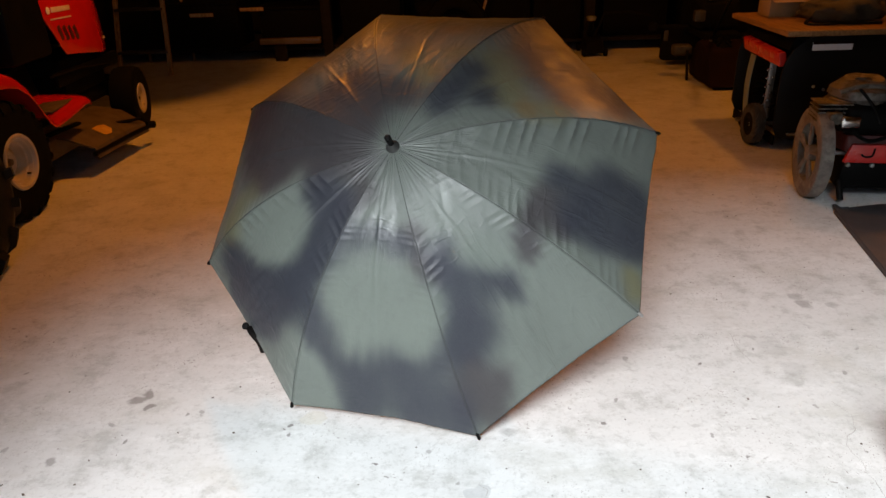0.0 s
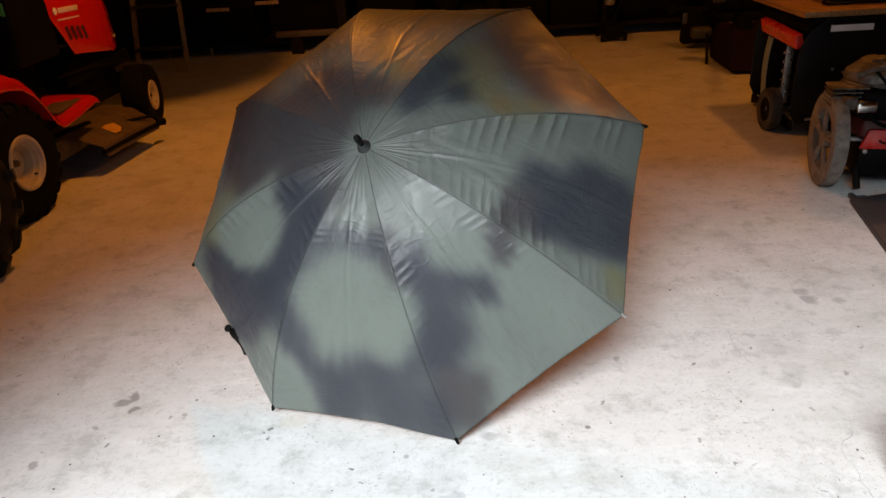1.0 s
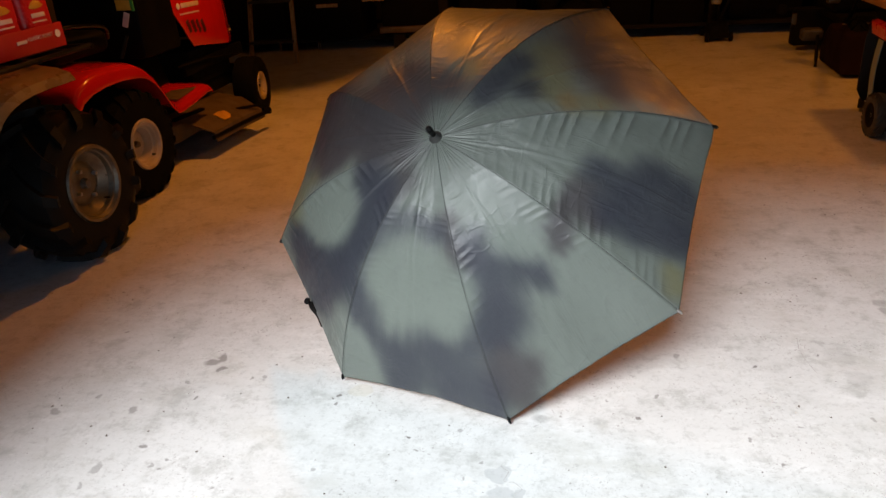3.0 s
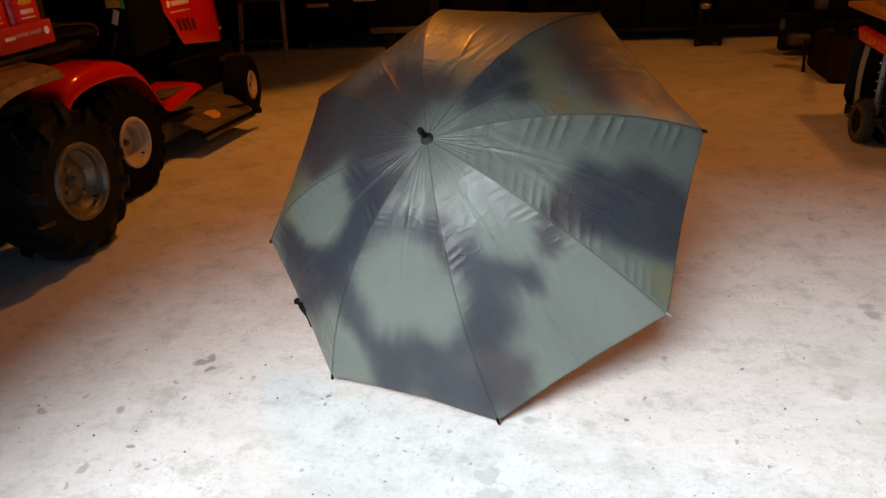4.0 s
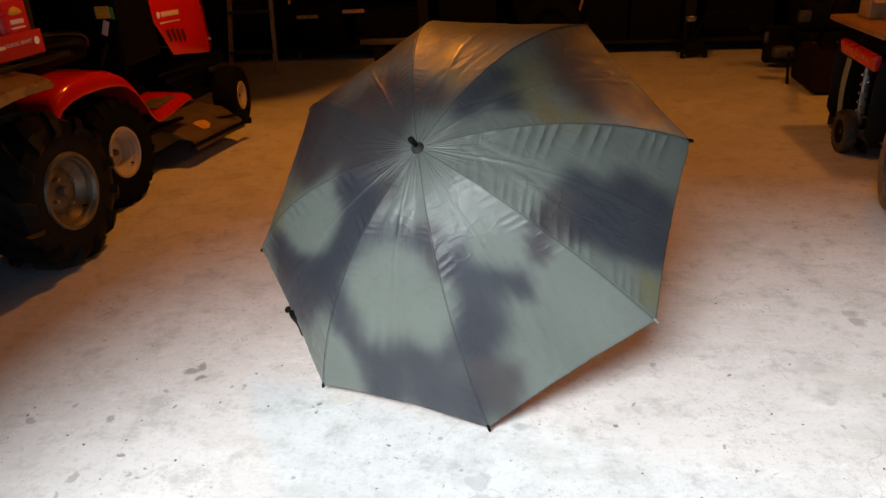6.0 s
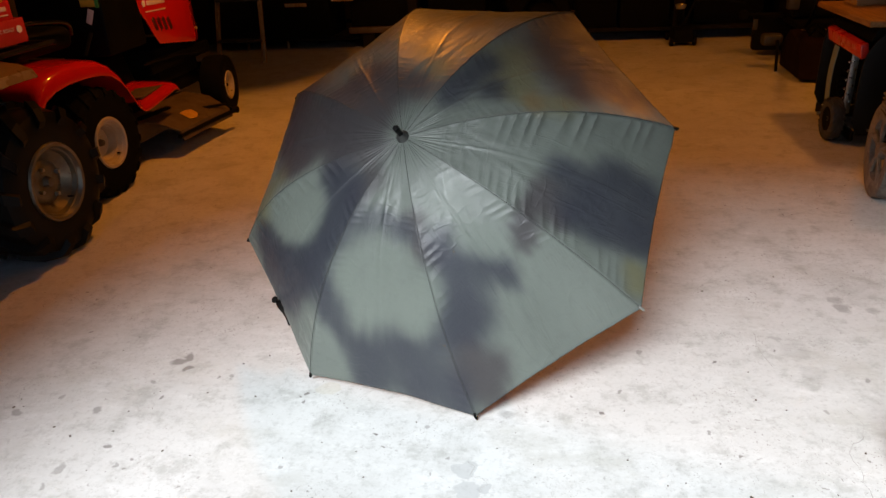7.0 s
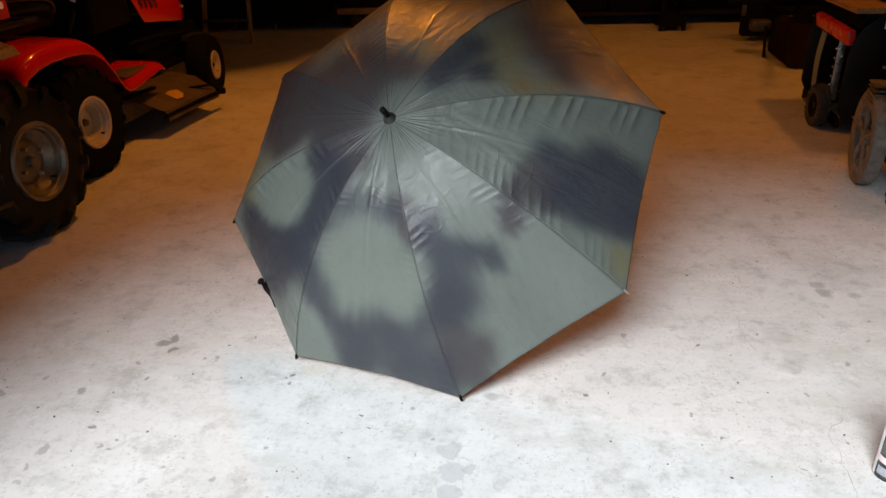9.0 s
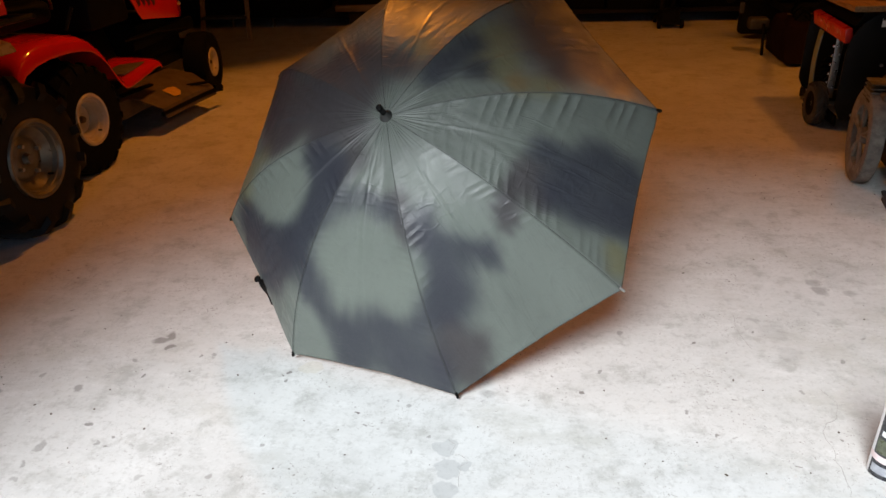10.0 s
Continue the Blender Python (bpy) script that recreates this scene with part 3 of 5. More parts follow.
def canopy_panel(k):
    """One gore between two ribs: straight across, hollow at the hem, puckered at its seams and pleated round the tip."""
    nu, ns = 56, 190
    bm = bmesh.new()
    grid = []
    for i in range(ns + 1):
        row = []
        for j in range(nu + 1):
            u = j / nu
            s0 = 0.018 + 0.982 * i / ns
            s = s0 * (1 - HOLLOW[k % 8] * u * (1 - u) * s0 ** 4)
            p = on_rib(k, s).lerp(on_rib(k + 1, s), u)
            steep = RISE * BEND * s ** (BEND - 1) / SPAN
            flat = max(math.hypot(p.x, p.y), 1e-4)
            out = Vector((steep * p.x / flat, steep * p.y / flat, 1)).normalized()
            width = 0.765 * SPAN * s0
            belly = math.sin(math.pi * u)
            lift = -0.010 * belly * s0 * (1 - 0.5 * s0)
            for edge, power in ((u, PUCKER[k % 8][1]), (1 - u, PUCKER[(k + 1) % 8][0])):
                d = edge * width
                wob = noise.noise(Vector((s0 * 9, k * 3.3, edge > 0.5)))
                folds = max(27 - 3.2 * power, 15)
                ripple = 1 - 2 * abs(math.sin(math.pi * (s0 * folds + 1.6 * wob + 0.25 * d / 0.05) + k)) ** 0.75
                gate = 0.45 + 0.9 * abs(noise.noise(Vector((s0 * 7, k * 2.1, 5 + (edge > 0.5)))))
                lift += 0.0013 * power * gate * ripple * math.exp(-((d - 0.010) / min(0.022 + 0.0075 * power, 0.050)) ** 2) * min(1, d / 0.008) * min(1, s0 * 2.2) ** 2
            pleat = math.sin(2 * math.pi * (u * 9 + 0.8 * noise.noise(Vector((u * 5, s0 * 3, k * 2.0)))))
            lift += 0.0011 * pleat * belly * max(0, 1 - s0 / 0.26) * min(1, s0 * 9)
            lift += 0.0036 * noise.noise(Vector((u * 4.2, s0 * 2.0, 11 + k * 5.0))) * belly * min(1, s0 * 1.6)
            lift += 0.0022 * abs(noise.noise(Vector((u * 16 * s0 + 3, s0 * 4.0, 40 + k * 3.0)))) * belly
            lift += 0.0008 * (0.5 - abs(noise.noise(Vector((p.x * 22, p.y * 22, k * 1.0))))) * belly
            fold = abs(u - 0.5 - 0.02 * noise.noise(Vector((s0 * 6, k * 9.0, 0))))
            lift += 0.0018 * math.exp(-(fold * width / 0.0028) ** 2) * min(1, s0 * 2)
            row.append(bm.verts.new(p + out * lift))
        grid.append(row)
    for a, b in zip(grid, grid[1:]):
        for j in range(nu):
            bm.faces.new((a[j], b[j], b[j + 1], a[j + 1]))
    return bm


umbrella = thing("umbrella", UMBRELLA, "open grey-green, slate and brown camouflage umbrella tilted on concrete", "umbrella")
for k in range(8):
    ob = part("canopy_panel", canopy_panel(k), M_CLOTH, umbrella)
    me = ob.data
    paint = me.attributes.new("paint", "FLOAT_COLOR", "POINT")
    paint.data.foreach_set("color", [c for v in me.vertices for c in tone(v.co.x, v.co.y)])
    # how far across and along its gore each point lies, for creases that run with the cloth
    lie = me.attributes.new("lie", "FLOAT_VECTOR", "POINT")
    mid, run = math.pi / 4 * (k + 0.5), []
    for v in me.vertices:
        run += [v.co.y * math.cos(mid) - v.co.x * math.sin(mid), v.co.x * math.cos(mid) + v.co.y * math.sin(mid), 1.7 * k]
    lie.data.foreach_set("vector", run)
    thick = ob.modifiers.new("thickness", "SOLIDIFY")
    thick.thickness, thick.offset = 0.0008, -1
for k in range(8):
    seam = [on_rib(k, 0.03 + 0.96 * j / 30) + Vector((0, 0, 0.0006)) for j in range(31)]
    part("seam", tube(seam, 0.0007, 6), M_SEAM, umbrella, "dark stitched seam")
    rib = [on_rib(k, 0.03 + 0.975 * j / 24) - Vector((0, 0, 0.0065)) for j in range(25)]
    part("rib", tube(rib, 0.0024, 6), M_DARK, umbrella)
    c, s_ = math.cos(math.pi / 4 * k), math.sin(math.pi / 4 * k)
    q = on_rib(k, 0.55) - Vector((0, 0, 0.01))
    part("stretcher", tube([Vector((0.018 * c, 0.018 * s_, -0.02)), q], 0.0022, 6), M_DARK, umbrella)
    e, d = on_rib(k, 1.0), (on_rib(k, 1.0) - on_rib(k, 0.97)).normalized()
    part("rib_tip", tube([e - d * 0.010, e - d * 0.002, e + d * 0.007, e + d * 0.011], [0.0028, 0.0040, 0.0036, 0.0015], 8), M_STEEL if k == 2 else M_BLACK, umbrella)
part("shaft", tube([(0, 0, RISE - 0.01), (0, 0, -0.44)], 0.0055, 12), M_STEEL, umbrella, "thin steel shaft")
part("runner", spun([(0.007, -0.05), (0.014, -0.045), (0.014, -0.01), (0.007, -0.005)], 16, "z"), M_BLACK, umbrella)
part("handle", tube(curve([(0, 0, -0.42), (0, 0, -0.50), (0, 0, -0.56), (0.0, -0.0, -0.585)], 6), 0.0145, 14), M_BLACK, umbrella, "straight black plastic grip")
part("ferrule_cap", spun([(0.017, RISE - 0.004), (0.0155, RISE + 0.003), (0.011, RISE + 0.007), (0.009, RISE + 0.016)], 24, "z"), M_SEAM, umbrella)
part("ferrule", spun([(0.0075, RISE + 0.012), (0.0068, RISE + 0.034), (0.0080, RISE + 0.036), (0.0074, RISE + 0.046), (0.004, RISE + 0.049)], 20, "z"), M_BLACKGLOSS, umbrella, "blunt black ferrule with a worn end")
# the closing strap hangs from the hem between two ribs
turn = UMBRELLA.to_3x3().inverted()
h0 = on_rib(7, 0.985).lerp(on_rib(8, 0.985), 0.47) + Vector((0.0, 0.012, 0.0)) + turn @ Vector((-0.003, -0.002, 0.0))
h1, h2, h3 = (h0 + turn @ Vector(v) for v in ((0.010, -0.012, -0.016), (0.026, -0.012, -0.044), (0.034, -0.014, -0.074)))
strap = curve([h0, h1, h2, h3], 6)
across = turn @ Vector((0.010, -0.006, 0.004))
part("strap", sheet([[p - across, p, p + across] for p in strap], 0.0016), M_BLACK, umbrella, "dangling black closing strap")
part("strap_button", spun([(0.0, -0.004), (0.008, -0.003), (0.010, 0.0), (0.008, 0.003), (0.0, 0.004)], 14, "z", tuple(h0 + turn @ Vector((-0.006, -0.006, 0.004)))), M_BLACK, umbrella)


# ---- wheels ----
def wheel(parent, at, radius, width, rim_r, mat_rim, dish, side=1, tyre=M_RUBBER, lugs=None, spokes=0, round_=0.30, hub=M_BLACK, bolts=0):
    """A tyre on a dished rim, turning about x; side: the way its face looks."""
    w = width / 2
    prof = [(rim_r, -w * 0.80), (rim_r + 0.012, -w * 0.92), (radius * (1 - round_ * 0.45), -w), (radius * (1 - round_ * 0.12), -w * 0.86), (radius * 0.995, -w * 0.5), (radius, 0)]
    prof = prof + [(r, -a) for r, a in reversed(prof[:-1])] + [(rim_r - 0.006, w * 0.6), (rim_r - 0.006, -w * 0.6)]
    base = part("wheel", spun(prof, 56, "x", closed=True), tyre, parent, at=Matrix.Translation(at))
    if lugs:
        count, height, slant = lugs
        bm = bmesh.new()
        shoulder = [(0.0, radius), (w * 0.5, radius * 0.995), (w * 0.86, radius * (1 - round_ * 0.12)), (w, radius * (1 - round_ * 0.45))]
        for k in range(count):
            for half in (-1, 1):
                start = 2 * math.pi * (k + (0.5 if half > 0 else 0)) / count
                rows = []
                for q in range(7):
                    a = w * (0.06 + 0.95 * q / 6)
                    r = float(np.interp(a, [p[0] for p in shoulder], [p[1] for p in shoulder]))
                    lean = min(max((a / w - 0.5) / 0.5, 0), 1) * 0.6
                    ang = start + radians(slant) * q / 6
                    half_t = 0.36 * math.pi / count
                    row = []
                    for da, dr in ((-half_t, -0.006), (-half_t * 0.8, height * (1 - 0.35 * lean)), (half_t * 0.8, height * (1 - 0.35 * lean)), (half_t, -0.006)):
                        rr = r + dr
                        row.append(bm.verts.new((half * (a + (height * lean if dr > 0 else 0)), rr * math.cos(ang + da), rr * math.sin(ang + da))))
                    rows.append(row)
                for p, q2 in zip(rows, rows[1:]):
                    for m in range(3):
                        bm.faces.new((p[m], p[m + 1], q2[m + 1], q2[m]))
                bm.faces.new(rows[0]), bm.faces.new(rows[-1])
        bmesh.ops.recalc_face_normals(bm, faces=bm.faces)
        part("tread", bm, tyre, base, "chunky tread lugs")
    f = side * w
    if spokes:
        bm = spun([(rim_r + 0.004, f * 0.85), (rim_r - 0.004, f * 0.95), (rim_r - 0.022, f * 0.8), (rim_r - 0.022, -f * 0.8), (rim_r, -f * 0.9)], 48, "x")
        bmesh.ops.delete(bm, geom=[q for q in bm.faces if len(q.verts) > 4], context="FACES")
        for k in range(spokes):
            a = 2 * math.pi * k / spokes + 0.3
            for da in (-0.10, 0.10):
                tube([(f * 0.55, 0.03 * math.cos(a), 0.03 * math.sin(a)), (f * 0.6, (rim_r - 0.012) * math.cos(a + da), (rim_r - 0.012) * math.sin(a + da))], 0.008, 6, bm)
        spun([(0.0, f * 0.9), (0.03, f * 0.85), (0.035, f * 0.6), (0.035, -f * 0.4), (0.0, -f * 0.4)], 20, "x", into=bm)
        part("rim", bm, mat_rim, base, "spoked plastic rim")
    else:
        prof = [(rim_r + 0.010, f * 0.90), (rim_r + 0.006, f * 0.98), (rim_r - 0.006, f * 0.97), (rim_r - 0.012, f * 0.86), (rim_r - 0.017, f * 0.84), (rim_r - 0.022, f * 0.70), (rim_r - 0.030, f * 0.66),
                (rim_r - 0.036, f * (1.04 - dish)), (rim_r * 0.60, f * (0.92 - dish)), (rim_r * 0.54, f * (0.98 - dish)), (rim_r * 0.36, f * (1.02 - dish)), (rim_r * 0.24, f * (0.98 - dish)), (0.0, f * (0.98 - dish))]
        part("rim", spun(prof, 48, "x", cap=False), mat_rim, base, "dished steel rim")
        part("hub", spun([(0.0, f * (1.16 - dish)), (rim_r * 0.12, f * (1.14 - dish)), (rim_r * 0.16, f * (0.98 - dish))], 16, "x"), hub, base)
        for k in range(bolts):
            a = 2 * math.pi * k / bolts + 0.4
            part("wheel_nut", spun([(0.0, 0.012), (0.007, 0.011), (0.0085, 0.0), (0.0085, -0.004)], 6, "x", (0, 0, 0)) if side > 0 else spun([(0.0, -0.012), (0.007, -0.011), (0.0085, 0.0)], 6, "x"), M_STEEL, base,
                 at=Matrix.Translation((f * (1.06 - dish), rim_r * 0.42 * math.cos(a), rim_r * 0.42 * math.sin(a))))
        part("valve", tube([(f * 0.56, rim_r * 0.52, -rim_r * 0.62), (f * 0.85, rim_r * 0.50, -rim_r * 0.60)], 0.004, 6), M_BLACK, base)
    return base


# ---- red lawn tractor, its nose to the back wall ----
tractor = thing("lawn_tractor", (-2.10, 3.70, 0), "glossy red lawn tractor with cream rims and brown deck", "lawn tractor")
for sx in (1, -1):
    wheel(tractor, (sx * 0.29, -0.68, 0.243), 0.243, 0.20, 0.107, M_WHITERIM, 0.62, sx, lugs=(20, 0.008, 18), hub=M_DECK)
    steered = wheel(tractor, (sx * 0.245, 0.70, 0.185), 0.185, 0.14, 0.078, M_WHITERIM, 0.40, sx)
    steered.matrix_basis = pose(sx * 0.258, 0.70, 0.185, 0, 0, 8)
# rear body: a profile from the tail over the fender down to the foot rest
spine = [Vector((y, z, 0)) for y, z in ((-1.06, 0.50), (-1.04, 0.555), (-1.0, 0.590), (-0.93, 0.612), (-0.84, 0.622), (-0.72, 0.620), (-0.62, 0.604), (-0.55, 0.574), (-0.49, 0.524), (-0.445, 0.464), (-0.41, 0.408), (-0.38, 0.364), (-0.35, 0.340),
                                   (-0.32, 0.335), (-0.22, 0.345), (-0.12, 0.358), (-0.04, 0.370), (-0.005, 0.368), (0.01, 0.355))]
rows = []
for q in spine:
    y, z = q.x, q.y
    row = []
    lip = 0.042 + 0.035 * min(max((-0.45 - y) / 0.2, 0), 1)
    for x, dz in ((-0.374, -lip), (-0.375, -0.034), (-0.369, -0.019), (-0.356, -0.009), (-0.338, -0.003), (-0.30, 0.0), (-0.2, 0.004), (0.0, 0.006), (0.2, 0.004), (0.30, 0.0), (0.338, -0.003), (0.356, -0.009), (0.369, -0.019), (0.375, -0.034), (0.374, -lip)):
        row.append((x, y, z + dz))
    rows.append(row)
part("rear_fender", sheet(rows, 0.006), M_RED, tractor, "glossy red fender and foot rest")
for sx in (1, -1):
    part("foot_mat", block((0.12, 0.24, 0.010), (sx * 0.27, -0.16, 0.3535), 0.004, (3.5, 0, 0)), M_DECK, tractor, "scuffed brown-black foot mat")
part("tunnel", prism([(-0.60, 0.30), (-0.52, 0.56), (-0.30, 0.50), (-0.05, 0.56), (0.05, 0.30)], "x", -0.13, 0.13, 0.02), M_BLACK, tractor)
part("chassis", block((0.30, 1.75, 0.10), (0, -0.10, 0.27), 0.01), M_DARK, tractor)
part("rear_axle", tube([(-0.26, -0.63, 0.252), (0.26, -0.63, 0.252)], 0.03, 12), M_DARK, tractor)
part("front_axle", tube([(-0.24, 0.70, 0.185), (-0.1, 0.70, 0.24), (0.1, 0.70, 0.24), (0.24, 0.70, 0.185)], 0.022, 10), M_DARK, tractor)
part("engine", block((0.34, 0.46, 0.20), (0, 0.42, 0.40), 0.02), M_DARK, tractor)
part("frame_rail", block((0.03, 0.70, 0.07), (0.19, 0.42, 0.42), 0.008), M_BLACK, tractor)
part("steering_rod", tube([(0.215, -0.02, 0.455), (0.215, 0.32, 0.44), (0.225, 0.66, 0.40)], 0.006, 8), M_DARK, tractor, "thin grimy steel rod")
# hood: sides that lean in, with a raised nose
hood_rows = []
for y, low, high, half in ((0.0, 0.80, 0.99, 0.212), (0.05, 0.715, 1.005, 0.218), (0.10, 0.64, 1.01, 0.222), (0.135, 0.575, 1.015, 0.225), (0.165, 0.535, 1.015, 0.225), (0.30, 0.518, 1.01, 0.225), (0.46, 0.495, 0.99, 0.220), (0.58, 0.478, 0.95, 0.212), (0.645, 0.478, 0.89, 0.195), (0.675, 0.50, 0.80, 0.16)):
    prof = []
    for sx, k in ((1, 0), (1, 1), (1, 2), (1, 3), (1, 4), (0, 5), (-1, 4), (-1, 3), (-1, 2), (-1, 1), (-1, 0)):
        x = (half, half + 0.004, half - 0.002, half - 0.018, half * 0.72, 0)[k]
        z = (low, low + 0.03, low + (high - low) * 0.55, low + (high - low) * 0.82, high - 0.012, high)[k]
        prof.append((sx * x, y, z))
    hood_rows.append(prof)
hood = sheet(hood_rows, 0.006)
part("hood", hood, M_RED, tractor, "red hood with side vents")
part("grille", prism([(-0.15, 0.51), (0.15, 0.51), (0.12, 0.78), (-0.12, 0.78)], "y", 0.640, 0.672, 0.01), M_BLACK, tractor)
for sx in (1, -1):
    part("headlight", block((0.06, 0.05, 0.045), (sx * 0.172, 0.655, 0.555), 0.012, (0, 0, sx * -28)), M_CHROME, tractor, "clear chrome-backed headlight")
    for k in range(4):
        # raised slats in darkened red stand for the shade inside the vents
        part("hood_vent", block((0.008, 0.028, 0.070), (sx * 0.2325, 0.15 + 0.050 * k, 0.640 - 0.006 * k), 0.002, (20, 0, 0)), M_SHADERED, tractor)
    part("side_stripe", block((0.004, 0.20, 0.007), (sx * 0.2315, 0.19, 0.706), 0.001, (-2, 0, 0)), M_PRINT, tractor, "thin pale stripe")
    part("badge_ring", spun([(0.013, 0.0), (0.017, 0.002), (0.013, 0.003)], 18, "x", (sx * 0.2305, 0.085, 0.752)), M_WHITE, tractor)
    part("badge_bar", block((0.004, 0.18, 0.024), (sx * 0.2315, 0.205, 0.748), 0.001, (-2, 0, 0)), M_PRINT, tractor, "plain pale badge bar")
part("dash", prism([(-0.30, 0.55), (-0.26, 0.98), (0.03, 0.96), (0.06, 0.55)], "x", -0.235, 0.235, 0.03), M_BLACK, tractor, "black dashboard console")
part("warning_sticker", block((0.075, 0.004, 0.055), (0.175, -0.298, 0.815), 0.001), M_YELLOW, tractor, "yellow warning sticker")
part("sticker_edge", block((0.018, 0.004, 0.055), (0.222, -0.297, 0.81), 0.001), M_GREEN, tractor)
part("hang_tag", block((0.030, 0.003, 0.070), (0.180, -0.310, 0.745), 0.001, (0, 24, 0)), M_PRINT, tractor, "pale paper tag")
part("steering_column", tube([(0, -0.16, 0.95), (0, -0.28, 1.10)], 0.02, 10), M_BLACK, tractor)
ring = [(0.17 * math.cos(a), -0.29 + 0.17 * math.sin(a) * 0.8, 1.11 + 0.17 * math.sin(a) * 0.6) for a in [2 * math.pi * k / 28 for k in range(29)]]
part("steering_wheel", tube(ring, 0.012, 8), M_BLACK, tractor)
part("seat", block((0.42, 0.40, 0.10), (0, -0.70, 0.69), 0.04, seg=4), M_BLACK, tractor, "black padded seat")
part("backrest", block((0.40, 0.10, 0.34), (0, -0.93, 0.88), 0.04, (-10, 0, 0), seg=4), M_BLACK, tractor)
for sx in (1, -1):
    part("armrest", tube(curve([(sx * 0.235, -0.90, 0.79), (sx * 0.245, -0.78, 0.785), (sx * 0.245, -0.62, 0.765), (sx * 0.24, -0.56, 0.74), (sx * 0.225, -0.54, 0.70)], 6), 0.009, 10), M_ARM, tractor, "shiny black arm rest")
part("lever", tube([(0.24, -0.50, 0.60), (0.255, -0.44, 0.69)], 0.008, 8), M_BLACKGLOSS, tractor)
# mowing deck with its sloping discharge chute
part("deck_shell", prism([(-0.36, -0.28), (-0.20, -0.36), (0.18, -0.33), (0.26, -0.22), (0.27, 0.30), (0.14, 0.46), (-0.2, 0.46), (-0.36, 0.3)], "z", 0.10, 0.20, 0.02), M_DECK, tractor, "dusty brown-grey deck")
chute = [[(0.16, -0.16, 0.205), (0.15, 0.06, 0.207), (0.14, 0.28, 0.205), (0.12, 0.47, 0.200)], [(0.30, -0.17, 0.185), (0.31, 0.06, 0.19), (0.31, 0.25, 0.188), (0.32, 0.42, 0.180)], [(0.42, -0.155, 0.135), (0.435, 0.03, 0.138), (0.455, 0.20, 0.136), (0.475, 0.32, 0.132)], [(0.43, -0.15, 0.085), (0.448, 0.03, 0.086), (0.468, 0.20, 0.085), (0.488, 0.33, 0.085)]]
part("discharge_chute", sheet(chute, 0.006), M_DECK, tractor, "sloping dusty brown chute plate")
part("chute_lip", tube([(0.424, -0.17, 0.115), (0.445, 0.03, 0.112), (0.466, 0.20, 0.112), (0.496, 0.355, 0.110)], 0.012, 8), M_BLACK, tractor)
part("chute_end", tube([(0.480, 0.34, 0.118), (0.508, 0.375, 0.112)], 0.020, 10), M_BLACK, tractor)
part("chute_label", prism([(-0.035, -0.04), (0.045, -0.045), (0.05, 0.0), (0.02, 0.042), (-0.03, 0.05), (-0.042, 0.01)], "z", -0.002, 0.002, 0.0008), M_YELLOW, tractor, "worn yellow warning label", at=pose(0.375, 0.06, 0.1745, 0, 18.5, -12))
part("deck_slot", block((0.03, 0.24, 0.012), (0.235, -0.05, 0.210), 0.004, (0, 8, -10)), M_BLACK, tractor)
part("deck_slot", block((0.02, 0.20, 0.010), (0.40, 0.235, 0.166), 0.004, (0, 16, -52)), M_BLACK, tractor)
part("deck_spindle", spun([(0.0, 0.29), (0.06, 0.285), (0.075, 0.20)], 20, "z", (-0.1, 0.05, 0)), M_BLACK, tractor)
part("gauge_wheel", spun([(0.0, -0.03), (0.052, -0.03), (0.06, -0.02), (0.06, 0.02), (0.052, 0.03), (0.0, 0.03)], 24, "x", (0.25, -0.42, 0.062)), M_RUBBER, tractor)

# ---- quad bike beside it ----
quad = thing("quad_bike", (-1.99, 2.40, 0), "muddy red quad bike with lugged tyres beside the lawn tractor", "quad bike")
for sx in (1, -1):
    for y in (0.0, -1.20):
        wheel(quad, (sx * 0.335, y, 0.288), 0.272, 0.25, 0.138, M_STEELRIM, 0.42, sx, tyre=M_MUDRUBBER, lugs=(13, 0.024, 24), bolts=4, round_=0.46, hub=M_ENGINE)
for y in (0.0, -1.20):
    part("axle", tube([(-0.25, y, 0.288), (0.25, y, 0.288)], 0.03, 10), M_DARK, quad)
    for sx in (1, -1):
        arch = []
        for a in range(-28, 196, 8):
            c, s_ = math.cos(radians(a)), math.sin(radians(a))
            ry, rz = 0.375, 0.40
            yy = y + ry * math.copysign(abs(c) ** 0.62, c)
            zz = 0.285 + (rz * abs(s_) ** 0.5 if s_ > 0 else 0.42 * s_ * 1.6)
            flat = max(0.0, s_)
            arch.append([(sx * 0.14, yy, zz + 0.035 * flat), (sx * 0.25, yy, zz + 0.03 * flat), (sx * 0.36, yy, zz + 0.012 * flat), (sx * 0.405, yy, zz - 0.004), (sx * 0.420, yy, zz - 0.030)])
        if y < -0.5:
            arch = arch[9:-3]
        else:
            arch = arch[14:-6]
        part("fender", sheet(arch if sx > 0 else [r[::-1] for r in arch], 0.006), M_MUDFENDER, quad, "mud-tanned red plastic fender")
part("body", prism([(-1.35, 0.42), (-1.25, 0.70), (-0.85, 0.78), (-0.55, 0.64), (0.20, 0.66), (0.28, 0.46), (0.1, 0.28), (-1.1, 0.26)], "x", -0.13, 0.13, 0.03), M_BLACK, quad)
part("seat", prism([(-0.78, 0.70), (-0.62, 0.78), (-0.25, 0.80), (-0.22, 0.68), (-0.7, 0.64)], "x", -0.15, 0.15, 0.03), M_BLACK, quad, "black vinyl seat")
for x in (-0.32, -0.16, 0.0, 0.16, 0.32):
    part("rack_bar", tube([(x, -0.24, 0.735), (x, 0.36, 0.735)], 0.010, 8), M_BLACKGLOSS, quad)
for y in (-0.24, 0.06, 0.36):
    part("rack_rail", tube([(-0.33, y, 0.733), (0.33, y, 0.733)], 0.010, 8), M_BLACKGLOSS, quad)
